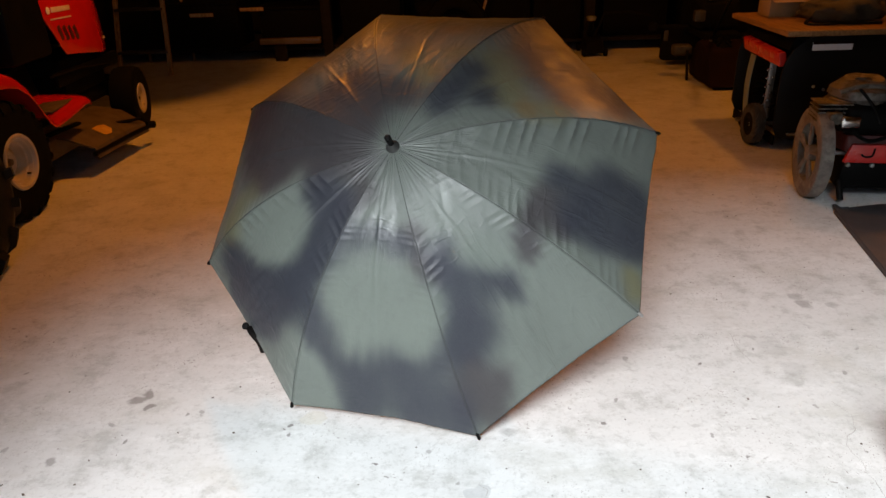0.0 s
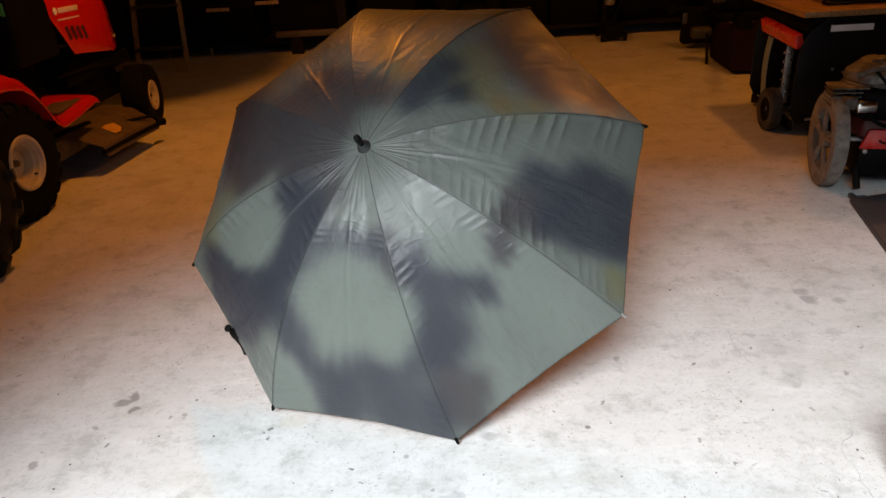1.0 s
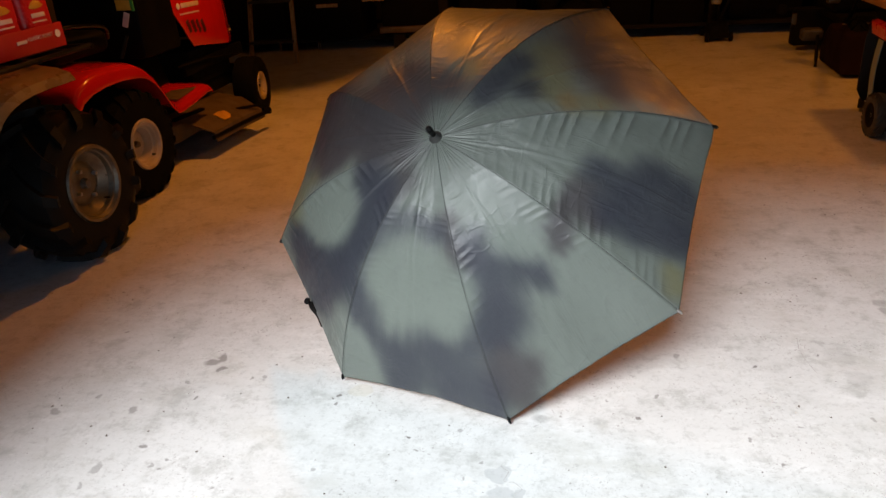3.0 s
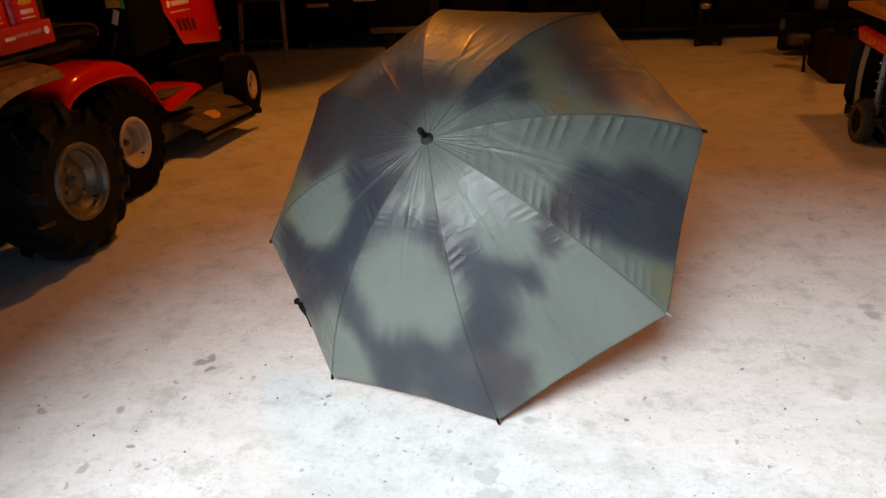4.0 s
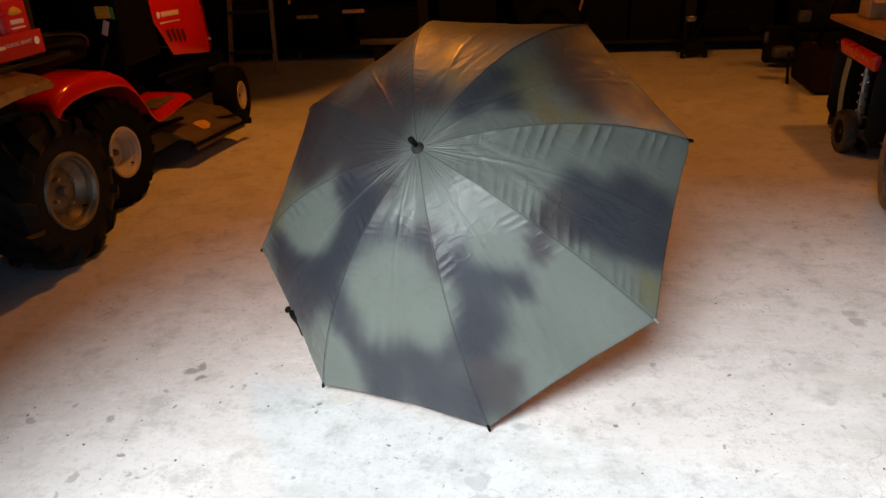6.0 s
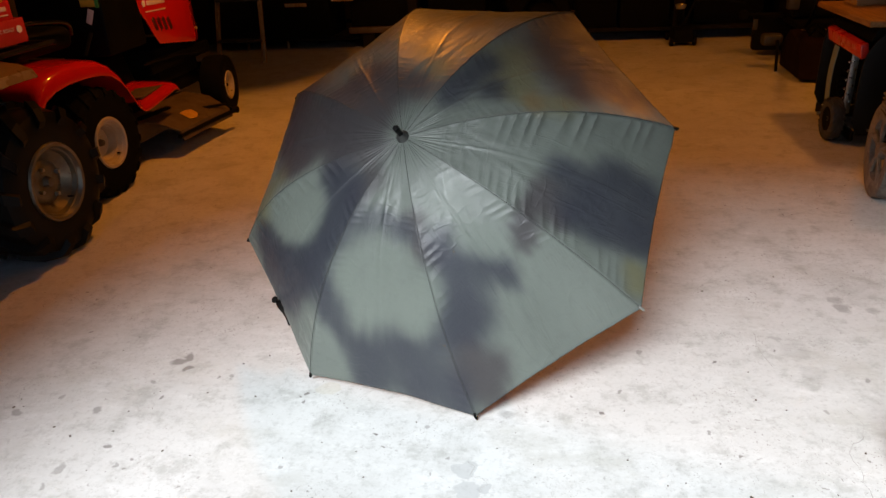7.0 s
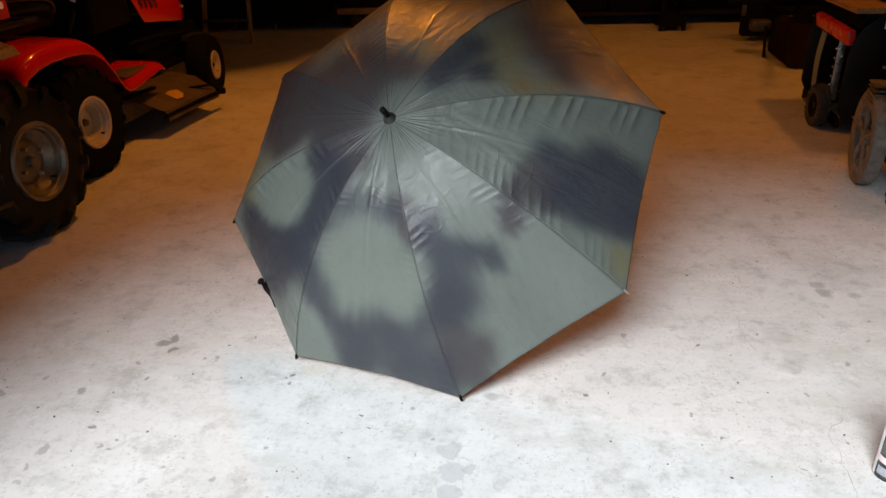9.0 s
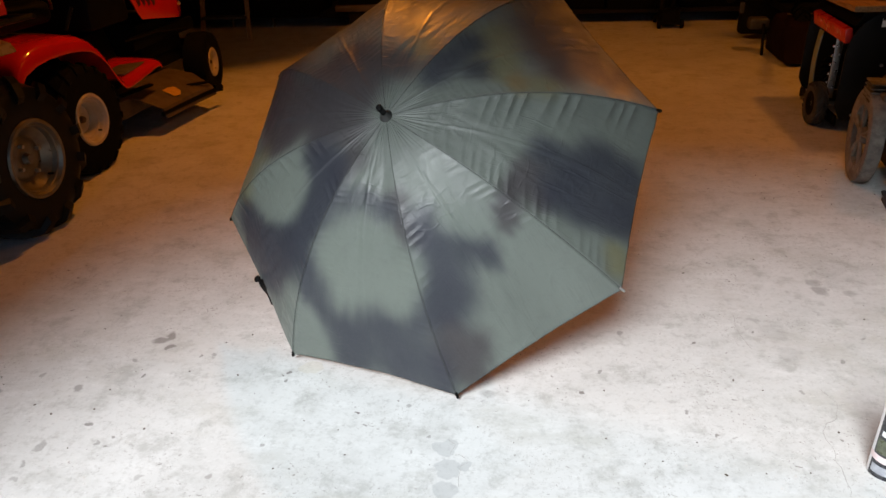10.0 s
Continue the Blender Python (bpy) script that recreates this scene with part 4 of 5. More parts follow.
for x in (-0.10, 0.10):
    for y in (-0.2, 0.18):
        part("rack_post", tube([(x, y, 0.60), (x, y, 0.735)], 0.010, 8), M_BLACKGLOSS, quad)
part("handlebar", tube(curve([(-0.38, -0.98, 0.98), (-0.2, -0.92, 1.0), (0, -0.9, 0.96), (0.2, -0.92, 1.0), (0.38, -0.98, 0.98)], 5), 0.012, 8), M_BLACK, quad)
part("steering_post", tube([(0, -0.9, 0.96), (0, -0.98, 0.74)], 0.02, 8), M_BLACK, quad)

# ---- red carton of canisters on the rack ----
carton = thing("canister_carton", (-1.94, 2.49, 0.746), "red carton of plastic coffee canisters on the quad's rack", "carton")
tray = prism([(-0.195, -0.29), (0.195, -0.29), (0.195, 0.235), (-0.195, 0.235)], "z", 0.0, 0.008, 0.002)
for sx in (1, -1):
    block((0.004, 0.525, 0.082), (sx * 0.194, -0.0275, 0.047), 0.001, into=tray)
block((0.386, 0.004, 0.082), (0, -0.288, 0.047), 0.001, into=tray)
block((0.386, 0.004, 0.082), (0, 0.233, 0.047), 0.001, into=tray)
part("tray", tray, M_CARDRED, carton, "red printed cardboard tray")
for ix in (-1, 1):
    for iy in (-1, 0, 1):
        cx, cy = ix * 0.096, -0.0275 + iy * 0.170
        can = part("canister", block((0.172, 0.160, 0.215), (cx, cy, 0.118), 0.03, seg=4), M_REDPLASTIC, carton)
        part("lid", block((0.166, 0.154, 0.018), (cx, cy, 0.233), 0.008), M_BLACK, can, "black plastic lid")
        if ix > 0:
            part("picture", prism([(cy - 0.038 + 0.0, 0.155), (cy - 0.018, 0.148), (cy + 0.02, 0.150), (cy + 0.04, 0.158), (cy + 0.022, 0.172), (cy, 0.180), (cy - 0.02, 0.174)], "x", cx + 0.0855, cx + 0.0875, 0.0005), M_YELLOW, can, "yellow and orange printed picture")
            part("print_bar", block((0.002, 0.070, 0.016), (cx + 0.0865, cy, 0.126), 0.0005), M_PRINT, can, "plain pale bar of print")
            part("print_bar", block((0.002, 0.075, 0.006), (cx + 0.0865, cy, 0.104), 0.0005), M_PRINT, can)
part("print_bar", block((0.003, 0.050, 0.012), (0.197, 0.005, 0.048), 0.0005), M_PRINT, carton)
part("seal", spun([(0.0, 0.001), (0.014, 0.001), (0.014, -0.001)], 20, "x", (0.198, 0.198, 0.050)), M_WHITE, carton, "round white seal")
words = bpy.data.curves.new("carton_words", "FONT")
words.body, words.size, words.extrude, words.align_x, words.align_y = "CLASSIC ROAST", 0.019, 0.0004, "CENTER", "CENTER"
text = new("carton_words", words)
dg = bpy.context.evaluated_depsgraph_get()
flat_words = bpy.data.meshes.new_from_object(text.evaluated_get(dg))
bpy.data.objects.remove(text)
lettering = new("lettering", flat_words)
flat_words.materials.append(M_PRINT)
lettering.parent = carton
lettering.matrix_basis = pose(0.1975, 0.105, 0.052, 90, 0, 90)
tagged(lettering, "pale printed words")

# ---- wooden step ladder ----
ladder = thing("step_ladder", (-2.40, 6.02, 0), "weathered paint-spattered wooden step ladder standing before the dark bench", "ladder")
for sx in (1, -1):
    foot = 0.19 if sx > 0 else -0.22
    part("stile", tube([(foot, 0, 0), (foot * 0.72, 0.42, 1.75)], 0.021, 4), M_OLDWOOD, ladder)
    part("back_leg", tube([(foot * 0.95, 0.62, 0), (foot * 0.72, 0.46, 1.75)], 0.015, 4), M_OLDWOOD, ladder)
for k in range(5):
    z = 0.18 + 0.32 * k
    f = 1 - 0.28 * z / 1.75
    part("tread", block((0.41 * f, 0.09, 0.02), (-0.015, 0.42 * z / 1.75 + 0.01, z), 0.003), M_OLDWOOD if k > 1 else M_DIMTREAD, ladder)
part("top_step", block((0.36, 0.14, 0.025), (-0.01, 0.44, 1.76), 0.004), M_OLDWOOD, ladder)

# ---- workbench along the back wall and what is under it ----
bench = thing("workbench", (0.0, 6.95, 0), "long workbench with a lower shelf along the back wall, coloured dark for shade", "workbench")
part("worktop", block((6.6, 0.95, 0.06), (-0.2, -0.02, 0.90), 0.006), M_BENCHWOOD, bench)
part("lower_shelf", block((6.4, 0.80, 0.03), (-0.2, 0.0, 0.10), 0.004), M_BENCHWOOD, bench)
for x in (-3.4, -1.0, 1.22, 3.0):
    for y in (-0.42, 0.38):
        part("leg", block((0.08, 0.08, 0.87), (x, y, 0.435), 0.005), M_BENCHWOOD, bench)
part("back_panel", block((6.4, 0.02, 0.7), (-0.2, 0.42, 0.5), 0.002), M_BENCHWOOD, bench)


def bin_box(at, size, mat, label, rim=True):
    b = thing("storage_bin", at, label, "storage bin", "bins under the bench")
    x, y, z = size
    bm = prism([(-x / 2, -y / 2), (x / 2, -y / 2), (x / 2, y / 2), (-x / 2, y / 2)], "z", 0, z, 0.015)
    part("tub", bm, mat, b)
    part("lid", block((x + 0.02, y + 0.02, 0.03), (0, 0, z + 0.015), 0.008), mat, b)
    return b


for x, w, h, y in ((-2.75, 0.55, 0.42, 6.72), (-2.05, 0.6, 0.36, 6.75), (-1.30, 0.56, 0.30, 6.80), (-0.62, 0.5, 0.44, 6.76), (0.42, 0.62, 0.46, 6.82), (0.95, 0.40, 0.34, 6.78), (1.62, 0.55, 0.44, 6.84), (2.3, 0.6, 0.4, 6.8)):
    bin_box((x, y, 0.115), (w, 0.46, h), M_BIN, "storage bin on the bench's lower shelf, coloured near black for shade")
plank = thing("plank", (-1.32, 6.50, 0), "short pale offcut plank lying against the bench", "plank")
part("board", block((0.52, 0.05, 0.05), (0, 0, 0.171), 0.004), M_DECK, plank)
part("batten", block((0.10, 0.06, 0.147), (-0.1, 0.03, 0.0735), 0.004), M_BENCHWOOD, plank)
for x, z, w in ((-2.05, 0.40, 0.20), (-1.62, 0.435, 0.20)):
    lab = thing("bin_label", (x, 6.5, z), "faded pale label strip on a dark bin", "label", "label strips")
    part("strip", block((w, 0.01, 0.03), (0, 0.0, 0), 0.002), M_OLDWOOD, lab)
broom = thing("broom", (0.24, 6.45, 0), "worn broom with a pale handle leaning on the bench", "broom")
part("handle", tube([(0, 0.0, 0.10), (0.10, 0.06, 0.42), (0.24, 0.02, 0.94), (0.34, 0.02, 1.30)], 0.011, 10), M_OLDWOOD, broom, "bare wooden handle")
part("brush", prism([(-0.15, 0.0), (0.12, 0.0), (0.07, 0.11), (-0.08, 0.11)], "y", -0.03, 0.03, 0.008), M_BENCHWOOD, broom)
spare = thing("spare_wheel", (0.10, 6.43, 0), "dusty spare wheel leaning under the bench", "wheel")
wheel(spare, (0.0, 0.0, 0.26), 0.26, 0.12, 0.15, M_DARK, 0.4, 1)
spare.rotation_euler = (0, 0, radians(82))
jack = thing("floor_jack", (1.22, 6.38, 0), "dark trolley jack with a bright steel saddle", "jack")
part("frame", prism([(-0.06, 0.03), (0.10, 0.03), (0.08, 0.14), (-0.05, 0.12)], "y", -0.10, 0.25, 0.01), M_DARK, jack)
part("arm", tube([(0.0, 0.15, 0.12), (-0.01, 0.0, 0.28)], 0.022, 8), M_DARK, jack)
part("saddle", spun([(0.0, 0.28), (0.035, 0.28), (0.045, 0.31), (0.035, 0.312), (0.03, 0.295), (0.0, 0.295)], 18, "z", (-0.01, 0.0, 0)), M_STEEL, jack)
part("handle", tube([(0.03, 0.05, 0.14), (0.10, 0.03, 0.33), (0.30, 0.02, 0.335), (0.48, 0.02, 0.30)], 0.014, 8), M_DARK, jack)
for x in (-0.07, 0.11):
    for y in (-0.07, 0.22):
        part("caster", spun([(0.0, -0.012), (0.035, -0.012), (0.035, 0.012), (0.0, 0.012)], 18, "x", (x, y, 0.035)), M_DARK, jack)

# ---- old tiller in the dim corner ----
tiller = thing("garden_tiller", (1.95, 5.25, 0), "old faded maroon garden tiller with a dark engine", "tiller")
for sx in (1, -1):
    wheel(tiller, (sx * 0.17 + 0.10, 0.0, 0.155), 0.155, 0.09, 0.075, M_DARK, 0.4, -1, lugs=(16, 0.012, 20))
part("tine_hood", prism([(-0.28, 0.05), (-0.30, 0.02), (0.18, 0.02), (0.20, 0.16), (0.05, 0.28), (-0.18, 0.24)], "x", -0.20, 0.34, 0.015), M_DARKRED, tiller, "faded maroon tine hood")
part("engine", block((0.28, 0.30, 0.20), (0.02, 0.45, 0.40), 0.03, seg=3), M_DARK, tiller, "dark engine")
part("engine_base", block((0.26, 0.5, 0.05), (0.02, 0.42, 0.27), 0.01), M_DARK, tiller)
part("carburettor", block((0.13, 0.10, 0.075), (-0.270, 0.170, 0.193), 0.02, seg=3), M_DULLCAST, tiller, "dull grey cast carburettor")
part("number_tag", block((0.03, 0.01, 0.07), (-0.380, 0.200, 0.288), 0.003), M_DULLCAST, tiller)
part("air_box", block((0.075, 0.06, 0.075), (-0.145, 0.250, 0.410), 0.01), M_DULLCAST, tiller)
part("clutch_bar", tube([(-0.185, 0.100, 0.235), (-0.065, 0.100, 0.257)], 0.014, 8), M_DECK, tiller, "dusty tan bar")
part("stand_rod", tube([(-0.25, 0.10, 0.20), (-0.245, 0.06, 0.0)], 0.010, 8), M_DARK, tiller)
part("belt_guard", block((0.16, 0.06, 0.03), (-0.06, 0.03, 0.262), 0.008), M_DECK, tiller)
part("lamp", spun([(0.0, -0.02), (0.03, -0.02), (0.036, 0.02), (0.0, 0.022)], 18, "y", (-0.38, 0.55, 0.30)), M_DARK, tiller, "small dull lamp")
part("lamp_bracket", tube([(-0.38, 0.57, 0.30), (-0.12, 0.50, 0.30)], 0.010, 8), M_DARK, tiller)
part("nose_guard", block((0.30, 0.10, 0.26), (-0.14, 0.62, 0.17), 0.02), M_DARK, tiller)
for sx in (1, -1):
    part("handlebar", tube(curve([(sx * 0.12 + 0.08, 0.2, 0.3), (sx * 0.20 + 0.08, -0.3, 0.62), (sx * 0.24 + 0.08, -0.75, 0.92)], 6), 0.013, 8), M_BLACK, tiller)
part("throttle_tag", block((0.05, 0.01, 0.05), (-0.05, 0.30, 0.53), 0.004), M_ENGINE, tiller)

# ---- black and red wheeled blower with a board on it ----
blower = thing("snow_blower", (1.62, 3.66, 0), "black and red snow blower with an open auger housing", "snow blower")
corner = [(0.02 + 0.16 * (1 - math.cos(radians(a))) - 0.02, 0.36 + 0.19 * math.sin(radians(a))) for a in range(0, 91, 10)]
panel = [(0.03, 0.06), (0.0, 0.12), *corner, (0.72, 0.55), (0.72, 0.05)]
part("side_plate", prism(panel, "y", 0.0, 0.012, 0.003), M_BLACKGLOSS, blower, "black enamelled side plate")
part("side_plate", prism(panel, "y", 0.560, 0.572, 0.003), M_BLACKGLOSS, blower)
back_curve = [(0.10, 0.05), (0.24, 0.06), (0.32, 0.16), (0.34, 0.30), (0.28, 0.42), (0.10, 0.50)]
rows = [[(x, 0.012, z), (x, 0.29, z), (x, 0.56, z)] for x, z in [(p.x, p.y) for p in curve([(x, z, 0) for x, z in back_curve], 5)]]
part("housing", sheet(rows, 0.006), M_BLACK, blower, "curved black auger housing")
part("top_lip", block((0.035, 0.45, 0.066), (0.004, 0.246, 0.447), 0.006, (1.5, -12, 0)), M_REDOLD, blower, "red lip with worn lettering")
for k in range(5):
    part("letter_bar", block((0.002, 0.045, 0.024), (-0.0155, 0.10 + 0.068 * k, 0.448 + 0.0018 * k), 0.001, (1.5, -12, 0)), M_REDWORN, blower)
part("scraper", block((0.012, 0.54, 0.05), (0.02, 0.286, 0.05), 0.003), M_DARK, blower)
blade = [[(-0.004, 0.305 + 0.03 * math.sin(math.pi * k / 12), 0.10 + 0.31 * k / 12), (-0.006, 0.34 + 0.03 * math.sin(math.pi * k / 12), 0.10 + 0.31 * k / 12), (-0.002, 0.372 + 0.03 * math.sin(math.pi * k / 12), 0.10 + 0.31 * k / 12)] for k in range(13)]
part("drift_plate", sheet(blade, 0.004), M_GREYPAINT, blower, "dull grey curved blade")
strip = prism([(-0.004, 0.13), (0.028, 0.13), (0.028, 0.41), (-0.004, 0.41)], "y", 0.125, 0.135, 0.002)
part("bolt_strip", strip, M_STEEL, blower, "bolted steel strip")
for k in range(7):
    part("bolt", spun([(0.0, -0.010), (0.005, -0.008), (0.007, 0.0), (0.007, 0.004)], 8, "y", (0.004 + 0.012 * (k % 2), 0.124, 0.150 + 0.038 * k)), M_CHROME, blower)
auger = tube([(0.16, 0.01, 0.22), (0.16, 0.56, 0.22)], 0.018, 10)
for k in range(40):
    a = k / 40 * 4 * math.pi
    y = 0.04 + 0.5 * k / 40
    tube([(0.16, y, 0.22), (0.16 + 0.11 * math.cos(a), y, 0.22 + 0.11 * math.sin(a))], 0.010, 5, auger)
part("auger", auger, M_DARK, blower)
for k in range(6):
    part("bolt", spun([(0.0, -0.009), (0.005, -0.007), (0.006, 0.0), (0.006, 0.004)], 8, "y", (-0.012, 0.124, 0.165 + 0.042 * k)), M_CHROME, blower)
part("top_slope", prism([(0.02, 0.485), (0.10, 0.50), (0.16, 0.548), (0.05, 0.548)], "y", 0.014, 0.558, 0.004), M_BLACK, blower)
part("slope_sticker", block((0.03, 0.16, 0.003), (0.045, 0.34, 0.522), 0.001, (0, -38, 0)), M_DARKRED, blower)
wheel(blower, (-0.040, 0.140, 0.102), 0.098, 0.055, 0.048, M_DARK, 0.3, -1, tyre=M_DUSTYTYRE, lugs=(22, 0.006, 30))
wheel(blower, (0.030, 0.42, 0.050), 0.050, 0.035, 0.024, M_DARK, 0.3, -1)
part("axle", tube([(-0.06, 0.140, 0.102), (0.1, 0.140, 0.102)], 0.010, 8), M_STEEL, blower)
part("axle", tube([(-0.02, 0.42, 0.050), (0.1, 0.42, 0.050)], 0.010, 8), M_STEEL, blower)
part("warning_label", block((0.185, 0.004, 0.038), (0.215, -0.002, 0.503), 0.001), M_WHITE, blower, "white warning label")
part("label_band", block((0.185, 0.003, 0.012), (0.215, -0.0045, 0.518), 0.0008), M_DARKRED, blower)
part("engine_block", block((0.40, 0.50, 0.36), (0.55, 0.286, 0.36), 0.03), M_BLACK, blower)
for x, z in ((0.16, 0.315), (0.21, 0.30), (0.30, 0.31), (0.33, 0.275)):
    part("bolt", spun([(0.0, -0.010), (0.006, -0.008), (0.008, 0.0)], 8, "y", (x, 0.0, z)), M_STEEL, blower)
part("tie_bar", block((0.10, 0.01, 0.012), (0.12, -0.004, 0.085), 0.003), M_STEEL, blower)

top = thing("board", (1.62, 3.63, 0.553), "varnished orange-brown board laid across the snow blower", "board")
part("panel", prism([(-0.015, 0.0), (0.95, 0.0), (0.95, 0.68), (-0.03, 0.68)], "z", 0.0, 0.026, 0.004), M_PLY, top)
box = thing("cardboard_box", (1.80, 4.17, 0.579), "small pale brown cardboard box with an open flap on the board", "cardboard box")
part("carton", block((0.20, 0.15, 0.09), (0, 0, 0.045), 0.004), M_CARD, box)
part("flap", block((0.20, 0.07, 0.004), (0, -0.10, 0.086), 0.001, (14, 0, 0)), M_CARD, box)
bag = bmesh.new()
bmesh.ops.create_uvsphere(bag, u_segments=36, v_segments=18, radius=1)
for v in bag.verts:
    n3 = noise.noise(v.co * 2.1) * 0.22 + noise.noise(v.co * 5.0) * 0.10
    v.co = Vector((v.co.x * 0.20 * (1 + n3), v.co.y * 0.13 * (1 + n3), max(v.co.z, -0.55) * 0.075 * (1 + n3) + 0.048))
bagthing = thing("canvas_bag", (1.98, 3.90, 0.581), "slumped dark brown canvas bag on the board", "bag")
part("sack", bag, M_TAN, bagthing)
part("cord", tube(curve([(-0.20, -0.10, 0.03), (-0.24, -0.14, 0.012), (-0.16, -0.17, 0.010), (-0.05, -0.16, 0.012), (0.1, -0.17, 0.010)], 5), 0.007, 6), M_BLACK, bagthing)

# ---- wheeled string trimmer ----
trimmer = thing("string_trimmer_mower", pose(1.53, 3.06, 0, 0, 0, -9), "red wheeled string trimmer with a dusty engine and tall grey wheels", "trimmer mower")
wheel(trimmer, (0.0, 0.0, 0.184), 0.184, 0.055, 0.140, M_GREYRUBBER, 0.3, -1, tyre=M_GREYRUBBER, spokes=5, round_=0.12)
wheel(trimmer, (0.56, 0.0, 0.184), 0.184, 0.055, 0.140, M_GREYRUBBER, 0.3, 1, tyre=M_GREYRUBBER, spokes=5, round_=0.12)
part("axle", tube([(-0.02, 0, 0.184), (0.58, 0, 0.184)], 0.010, 8), M_STEEL, trimmer)
# the gap's shade above the front bar is put into the deck's colour
part("deck", prism([(0.05, 0.30), (0.07, 0.06), (0.10, -0.05), (0.46, -0.05), (0.50, 0.06), (0.50, 0.30)], "z", 0.20, 0.275, 0.015), M_SHADERED, trimmer, "red steel deck, coloured dark to stand for shade")
part("deck_front", prism([(0.098, 0.162), (0.46, 0.162), (0.46, 0.240), (0.122, 0.240)], "y", -0.066, -0.046, 0.008), M_REDOLD, trimmer, "bright red front bar")
part("black_mark", tube(curve([(0.16, -0.069, 0.200), (0.175, -0.069, 0.190), (0.20, -0.069, 0.195), (0.205, -0.069, 0.225)], 4), 0.004, 6), M_BLACK, trimmer)
part("skirt", prism([(0.10, 0.05), (0.46, 0.05), (0.46, 0.163), (0.11, 0.163)], "y", -0.045, 0.25, 0.008), M_BLACK, trimmer)
for x in (0.125, 0.215, 0.33):
    part("bolt", spun([(0.0, -0.012), (0.008, -0.010), (0.010, 0.0)], 8, "y", (x, -0.046, 0.150)), M_STEEL, trimmer)
engine = part("engine", block((0.26, 0.24, 0.12), (0.20, 0.05, 0.335), 0.03, seg=3), M_BLACK, trimmer, "black engine shroud")
cowl = spun([(0.0, 0.452), (0.03, 0.452), (0.032, 0.470), (0.075, 0.474), (0.095, 0.455), (0.118, 0.44), (0.122, 0.41), (0.112, 0.402), (0.126, 0.385), (0.126, 0.37)], 32, "z", (0.16, 0.07, 0))
for v in cowl.verts:
    v.co.x += 0.010 * noise.noise(v.co * 14)
    v.co.z += 0.012 * noise.noise(v.co * 11 + Vector((3, 0, 0)))
part("cowl", cowl, M_ENGINE, trimmer, "dust-caked recoil cowl")
for k in range(5):
    part("cooling_fin", block((0.13, 0.11, 0.006), (0.035, 0.0, 0.33 + 0.016 * k), 0.002), M_ENGINE, trimmer)
rngt = random.Random(4)
for _ in range(12):
    x, y, z = rngt.uniform(0.02, 0.30), rngt.uniform(-0.07, 0.02), rngt.uniform(0.28, 0.40)
    part("engine_fitting", block((rngt.uniform(0.015, 0.05), rngt.uniform(0.015, 0.04), rngt.uniform(0.012, 0.04)), (x, y, z), 0.004, (0, rngt.uniform(-30, 30), rngt.uniform(0, 60))), rngt.choice([M_ENGINE, M_BLACK, M_DARK]), trimmer)
part("cowl_ridge", tube(curve([(0.05, -0.03, 0.44), (0.11, -0.05, 0.468), (0.20, -0.03, 0.462), (0.27, 0.02, 0.44)], 5), 0.012, 8), M_ENGINE, trimmer)
part("pull_cord", tube(curve([(0.10, -0.03, 0.47), (0.16, -0.06, 0.40), (0.20, -0.08, 0.33)], 5), 0.006, 6), M_BLACK, trimmer)
part("muffler", block((0.075, 0.05, 0.045), (0.085, -0.075, 0.335), 0.010, (0, 0, 8), seg=3), M_CHROME, trimmer, "bright muffler shield")
part("muffler_end", block((0.05, 0.05, 0.048), (0.030, -0.065, 0.345), 0.010, (0, 0, 12), seg=3), M_ENGINE, trimmer)
part("fuel_tank", block((0.16, 0.13, 0.09), (0.32, 0.02, 0.40), 0.03, seg=3), M_BLACK, trimmer)
part("tank_label", block((0.05, 0.003, 0.05), (0.255, -0.052, 0.40), 0.001), M_WHITE, trimmer, "small white label")
part("label_band", block((0.05, 0.002, 0.012), (0.255, -0.0545, 0.42), 0.0006), M_REDOLD, trimmer)
part("hose", tube(curve([(0.10, -0.09, 0.30), (0.16, -0.10, 0.265), (0.24, -0.09, 0.285), (0.30, -0.07, 0.33)], 6), 0.008, 8), M_BLACK, trimmer)
for x in (0.36, 0.50):
    part("handlebar", tube(curve([(x, 0.18, 0.26), (x - 0.02 * (1 if x < 0.2 else -1), 0.40, 0.52), (x, 0.78, 0.95)], 6), 0.011, 8), M_BLACK, trimmer)
part("brace", tube([(0.19, -0.03, 0.30), (0.255, 0.0, 0.53)], 0.012, 8), M_BLACK, trimmer)
part("support_foot", tube([(0.105, -0.10, 0.016), (0.10, -0.06, 0.09)], 0.014, 8), M_BLACK, trimmer)

# ---- rubber mat by the trimmer ----
mat_base = thing("rubber_mat", pose(1.556, 2.885, 0, 0, 0, -9.8), "charcoal rubber floor mat with rounded corners on the concrete", "mat")
outline = [(0.05, 0.0), (0.02, -0.012), (0.0, -0.04), (0.0, -0.86), (0.02, -0.89), (0.05, -0.90), (0.95, -0.90), (0.95, 0.10), (0.2, 0.06)]
part("pad", prism(outline, "z", 0.0, 0.012, 0.003), M_MAT, mat_base)
rimline = [(x, y, 0.013) for x, y in outline[:6]]
part("raised_edge", tube(curve([(0.012 + x * 0.98, y * 0.985 - 0.004, z) for x, y, z in rimline], 4), 0.006, 6), M_MAT, mat_base)

# ---- spray can near the doorway ----
spray = thing("spray_can", (1.021, 1.392, 0), "white and black spray paint can standing on the concrete", "spray can")
R0 = 0.033
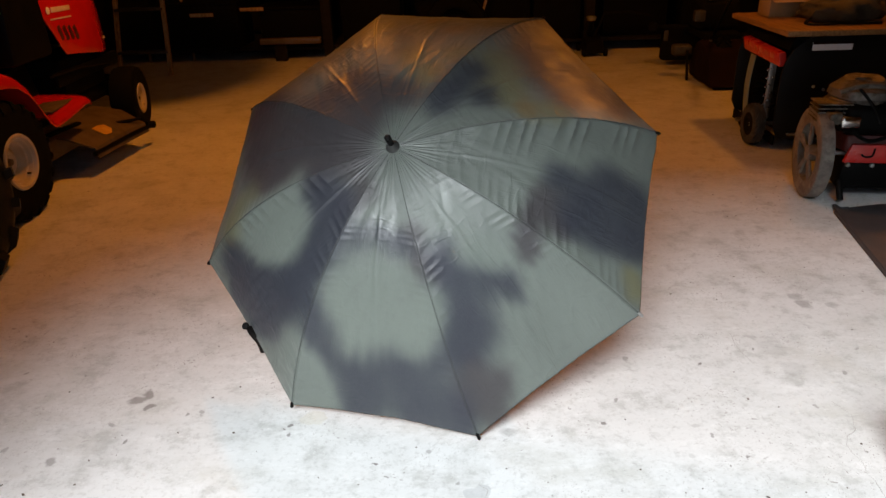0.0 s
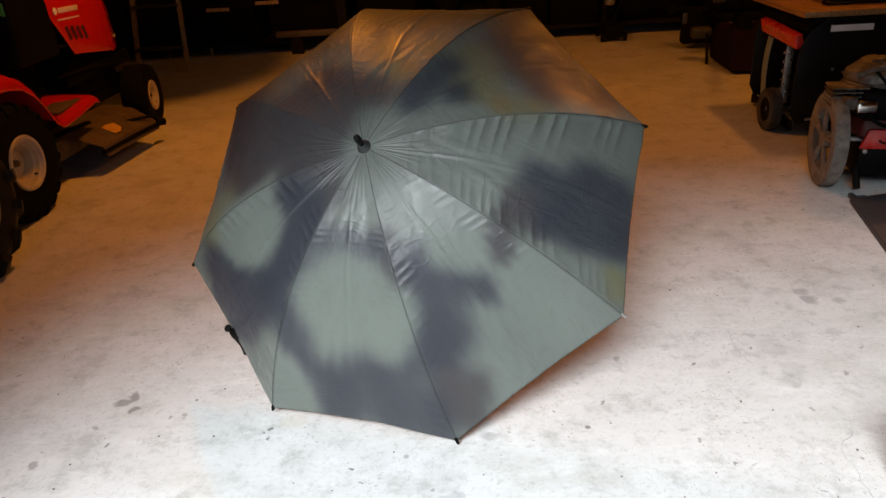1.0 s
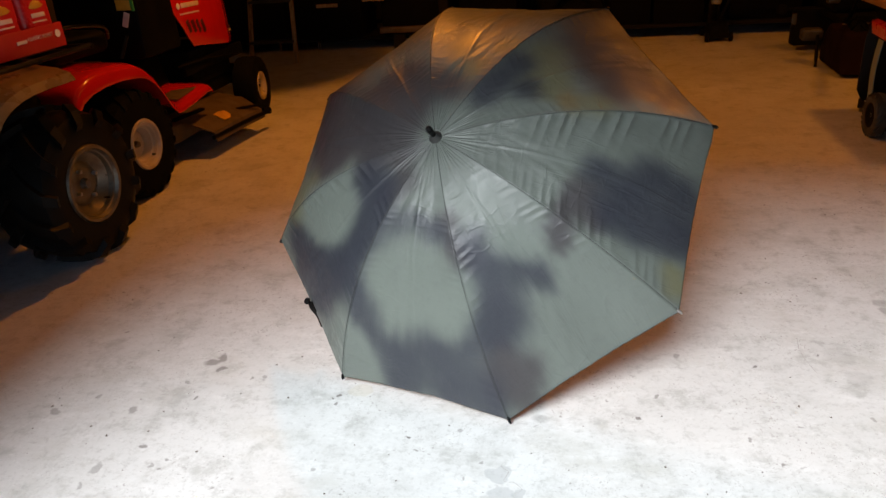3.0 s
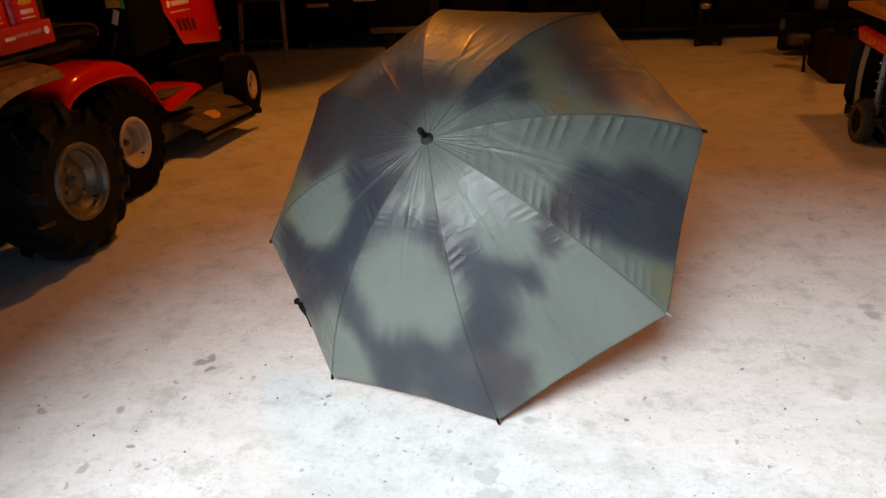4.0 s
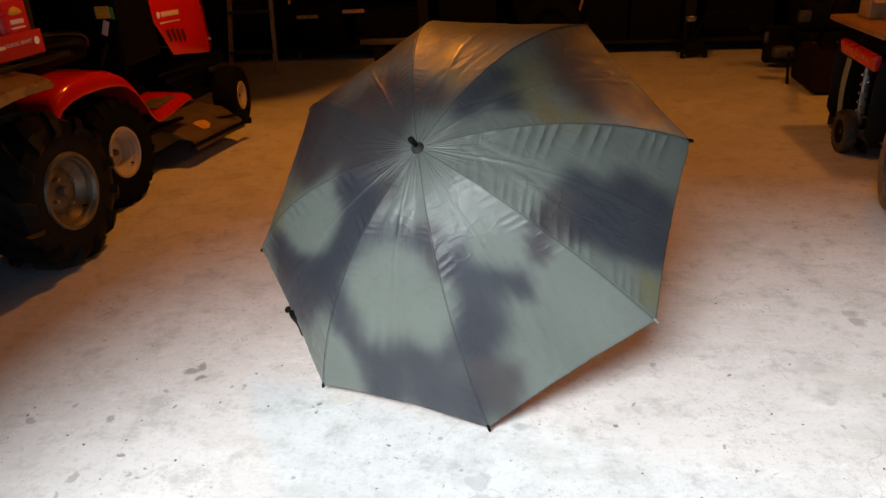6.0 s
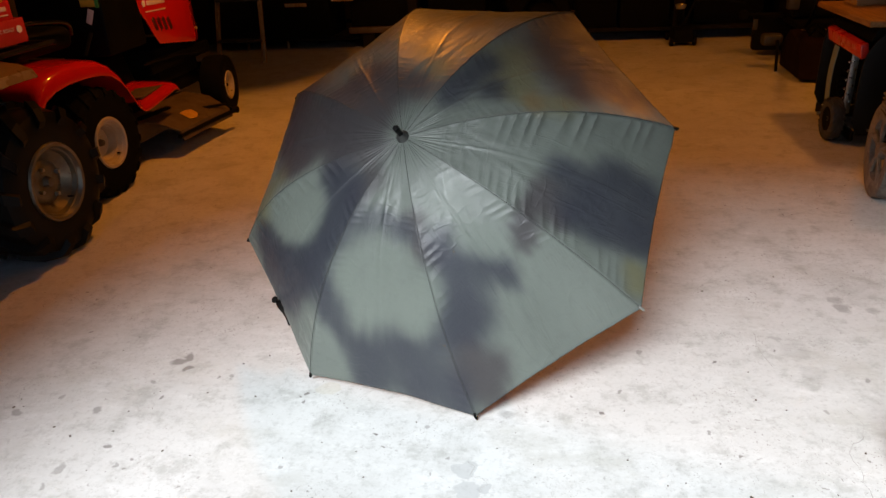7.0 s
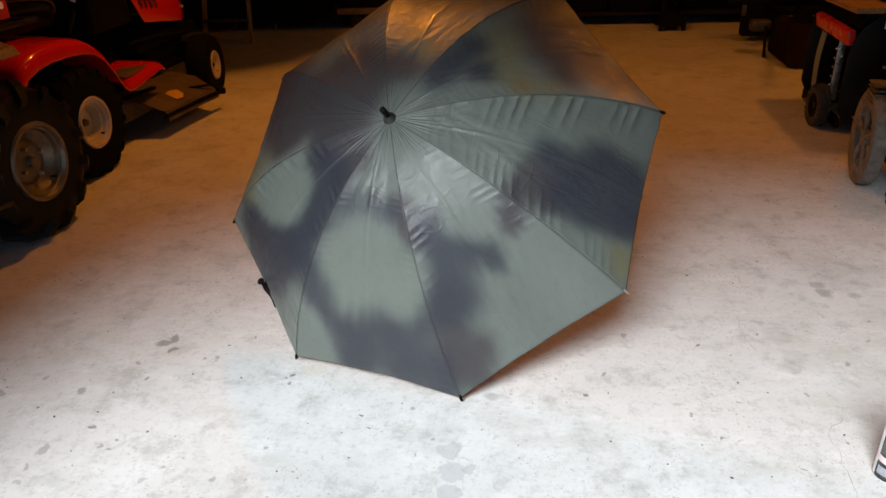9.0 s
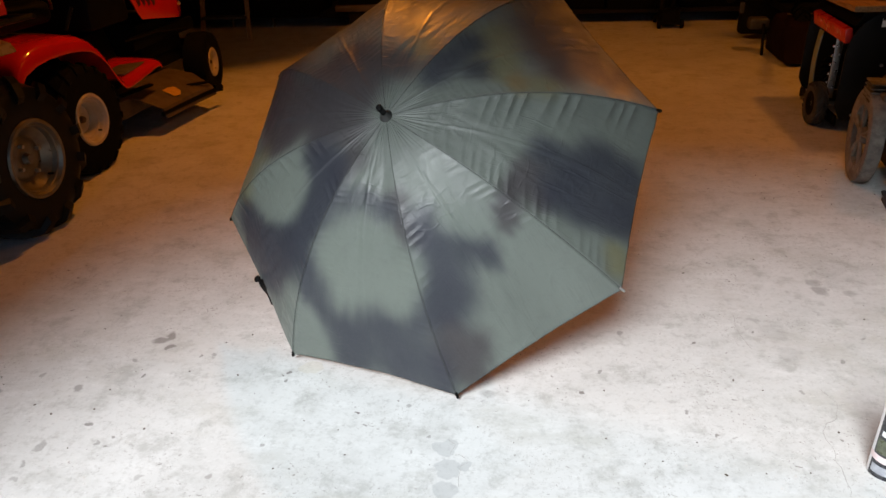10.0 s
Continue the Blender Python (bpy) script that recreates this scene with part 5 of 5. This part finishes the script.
part("can_body", spun([(0.0, 0.002), (R0 - 0.004, 0.0), (R0, 0.004), (R0, 0.182), (R0 - 0.002, 0.186), (0.022, 0.196), (0.013, 0.200), (0.0, 0.200)], 40, "z"), M_WHITE, spray)


def wrap(z0, z1, a0, a1, mat, name, r=R0 + 0.0006, label=""):
    """A printed band round part of the can."""
    n = max(3, int((a1 - a0) / 6))
    row = [[(r * math.cos(radians(a0 + (a1 - a0) * k / n)), r * math.sin(radians(a0 + (a1 - a0) * k / n)), z) for k in range(n + 1)] for z in (z0, z1)]
    return part(name, sheet(row, 0.0003), mat, spray, label)


wrap(0.005, 0.045, -176, 110, M_CANBLACK, "base_band")
wrap(0.016, 0.036, -166, -100, M_CANGREY, "print_bar", R0 + 0.0012, "plain grey bar of print")
wrap(0.045, 0.060, -196, 110, M_CANPINK, "pale_band")
wrap(0.060, 0.178, -174, 105, M_CANBLACK, "label", label="black printed label")
wrap(0.066, 0.100, -168, -112, M_CANCAMO, "picture", R0 + 0.0012, "small camouflage picture")
wrap(0.108, 0.120, -160, -100, M_WHITE, "print_bar", R0 + 0.0012, "plain white bar of print")
part("cap", spun([(0.030, 0.188), (0.031, 0.192), (0.030, 0.235), (0.026, 0.242), (0.0, 0.243)], 36, "z"), M_CANBLACK, spray, "black plastic cap")

# ---- crumbs of dirt on the slab ----
crumbs = bmesh.new()
rng = random.Random(7)
spread = [(1.45, 3.0, 0.16, 26), (1.40, 2.75, 0.12, 12), (-0.80, 1.40, 0.25, 30), (0.55, 1.75, 0.45, 40), (0.2, 1.35, 0.5, 40), (1.0, 2.4, 0.5, 26), (-1.0, 2.4, 0.4, 20)]
for cx, cy, wide, count in spread:
    for _ in range(count):
        x, y, r = rng.gauss(cx, wide), rng.gauss(cy, wide), rng.uniform(0.0010, 0.0030)
        bits = bmesh.ops.create_icosphere(crumbs, subdivisions=1, radius=r)["verts"]
        squash = pose(x, y, r * 0.3, 0, 0, rng.uniform(0, 180)) @ Matrix.Diagonal((rng.uniform(0.7, 1.8), 1, 0.55, 1))
        bmesh.ops.transform(crumbs, matrix=squash, verts=bits)
tagged(part("dirt_crumbs", crumbs, M_DECK), "scattered brown crumbs of dried dirt on the concrete", "dirt", kind="stuff")
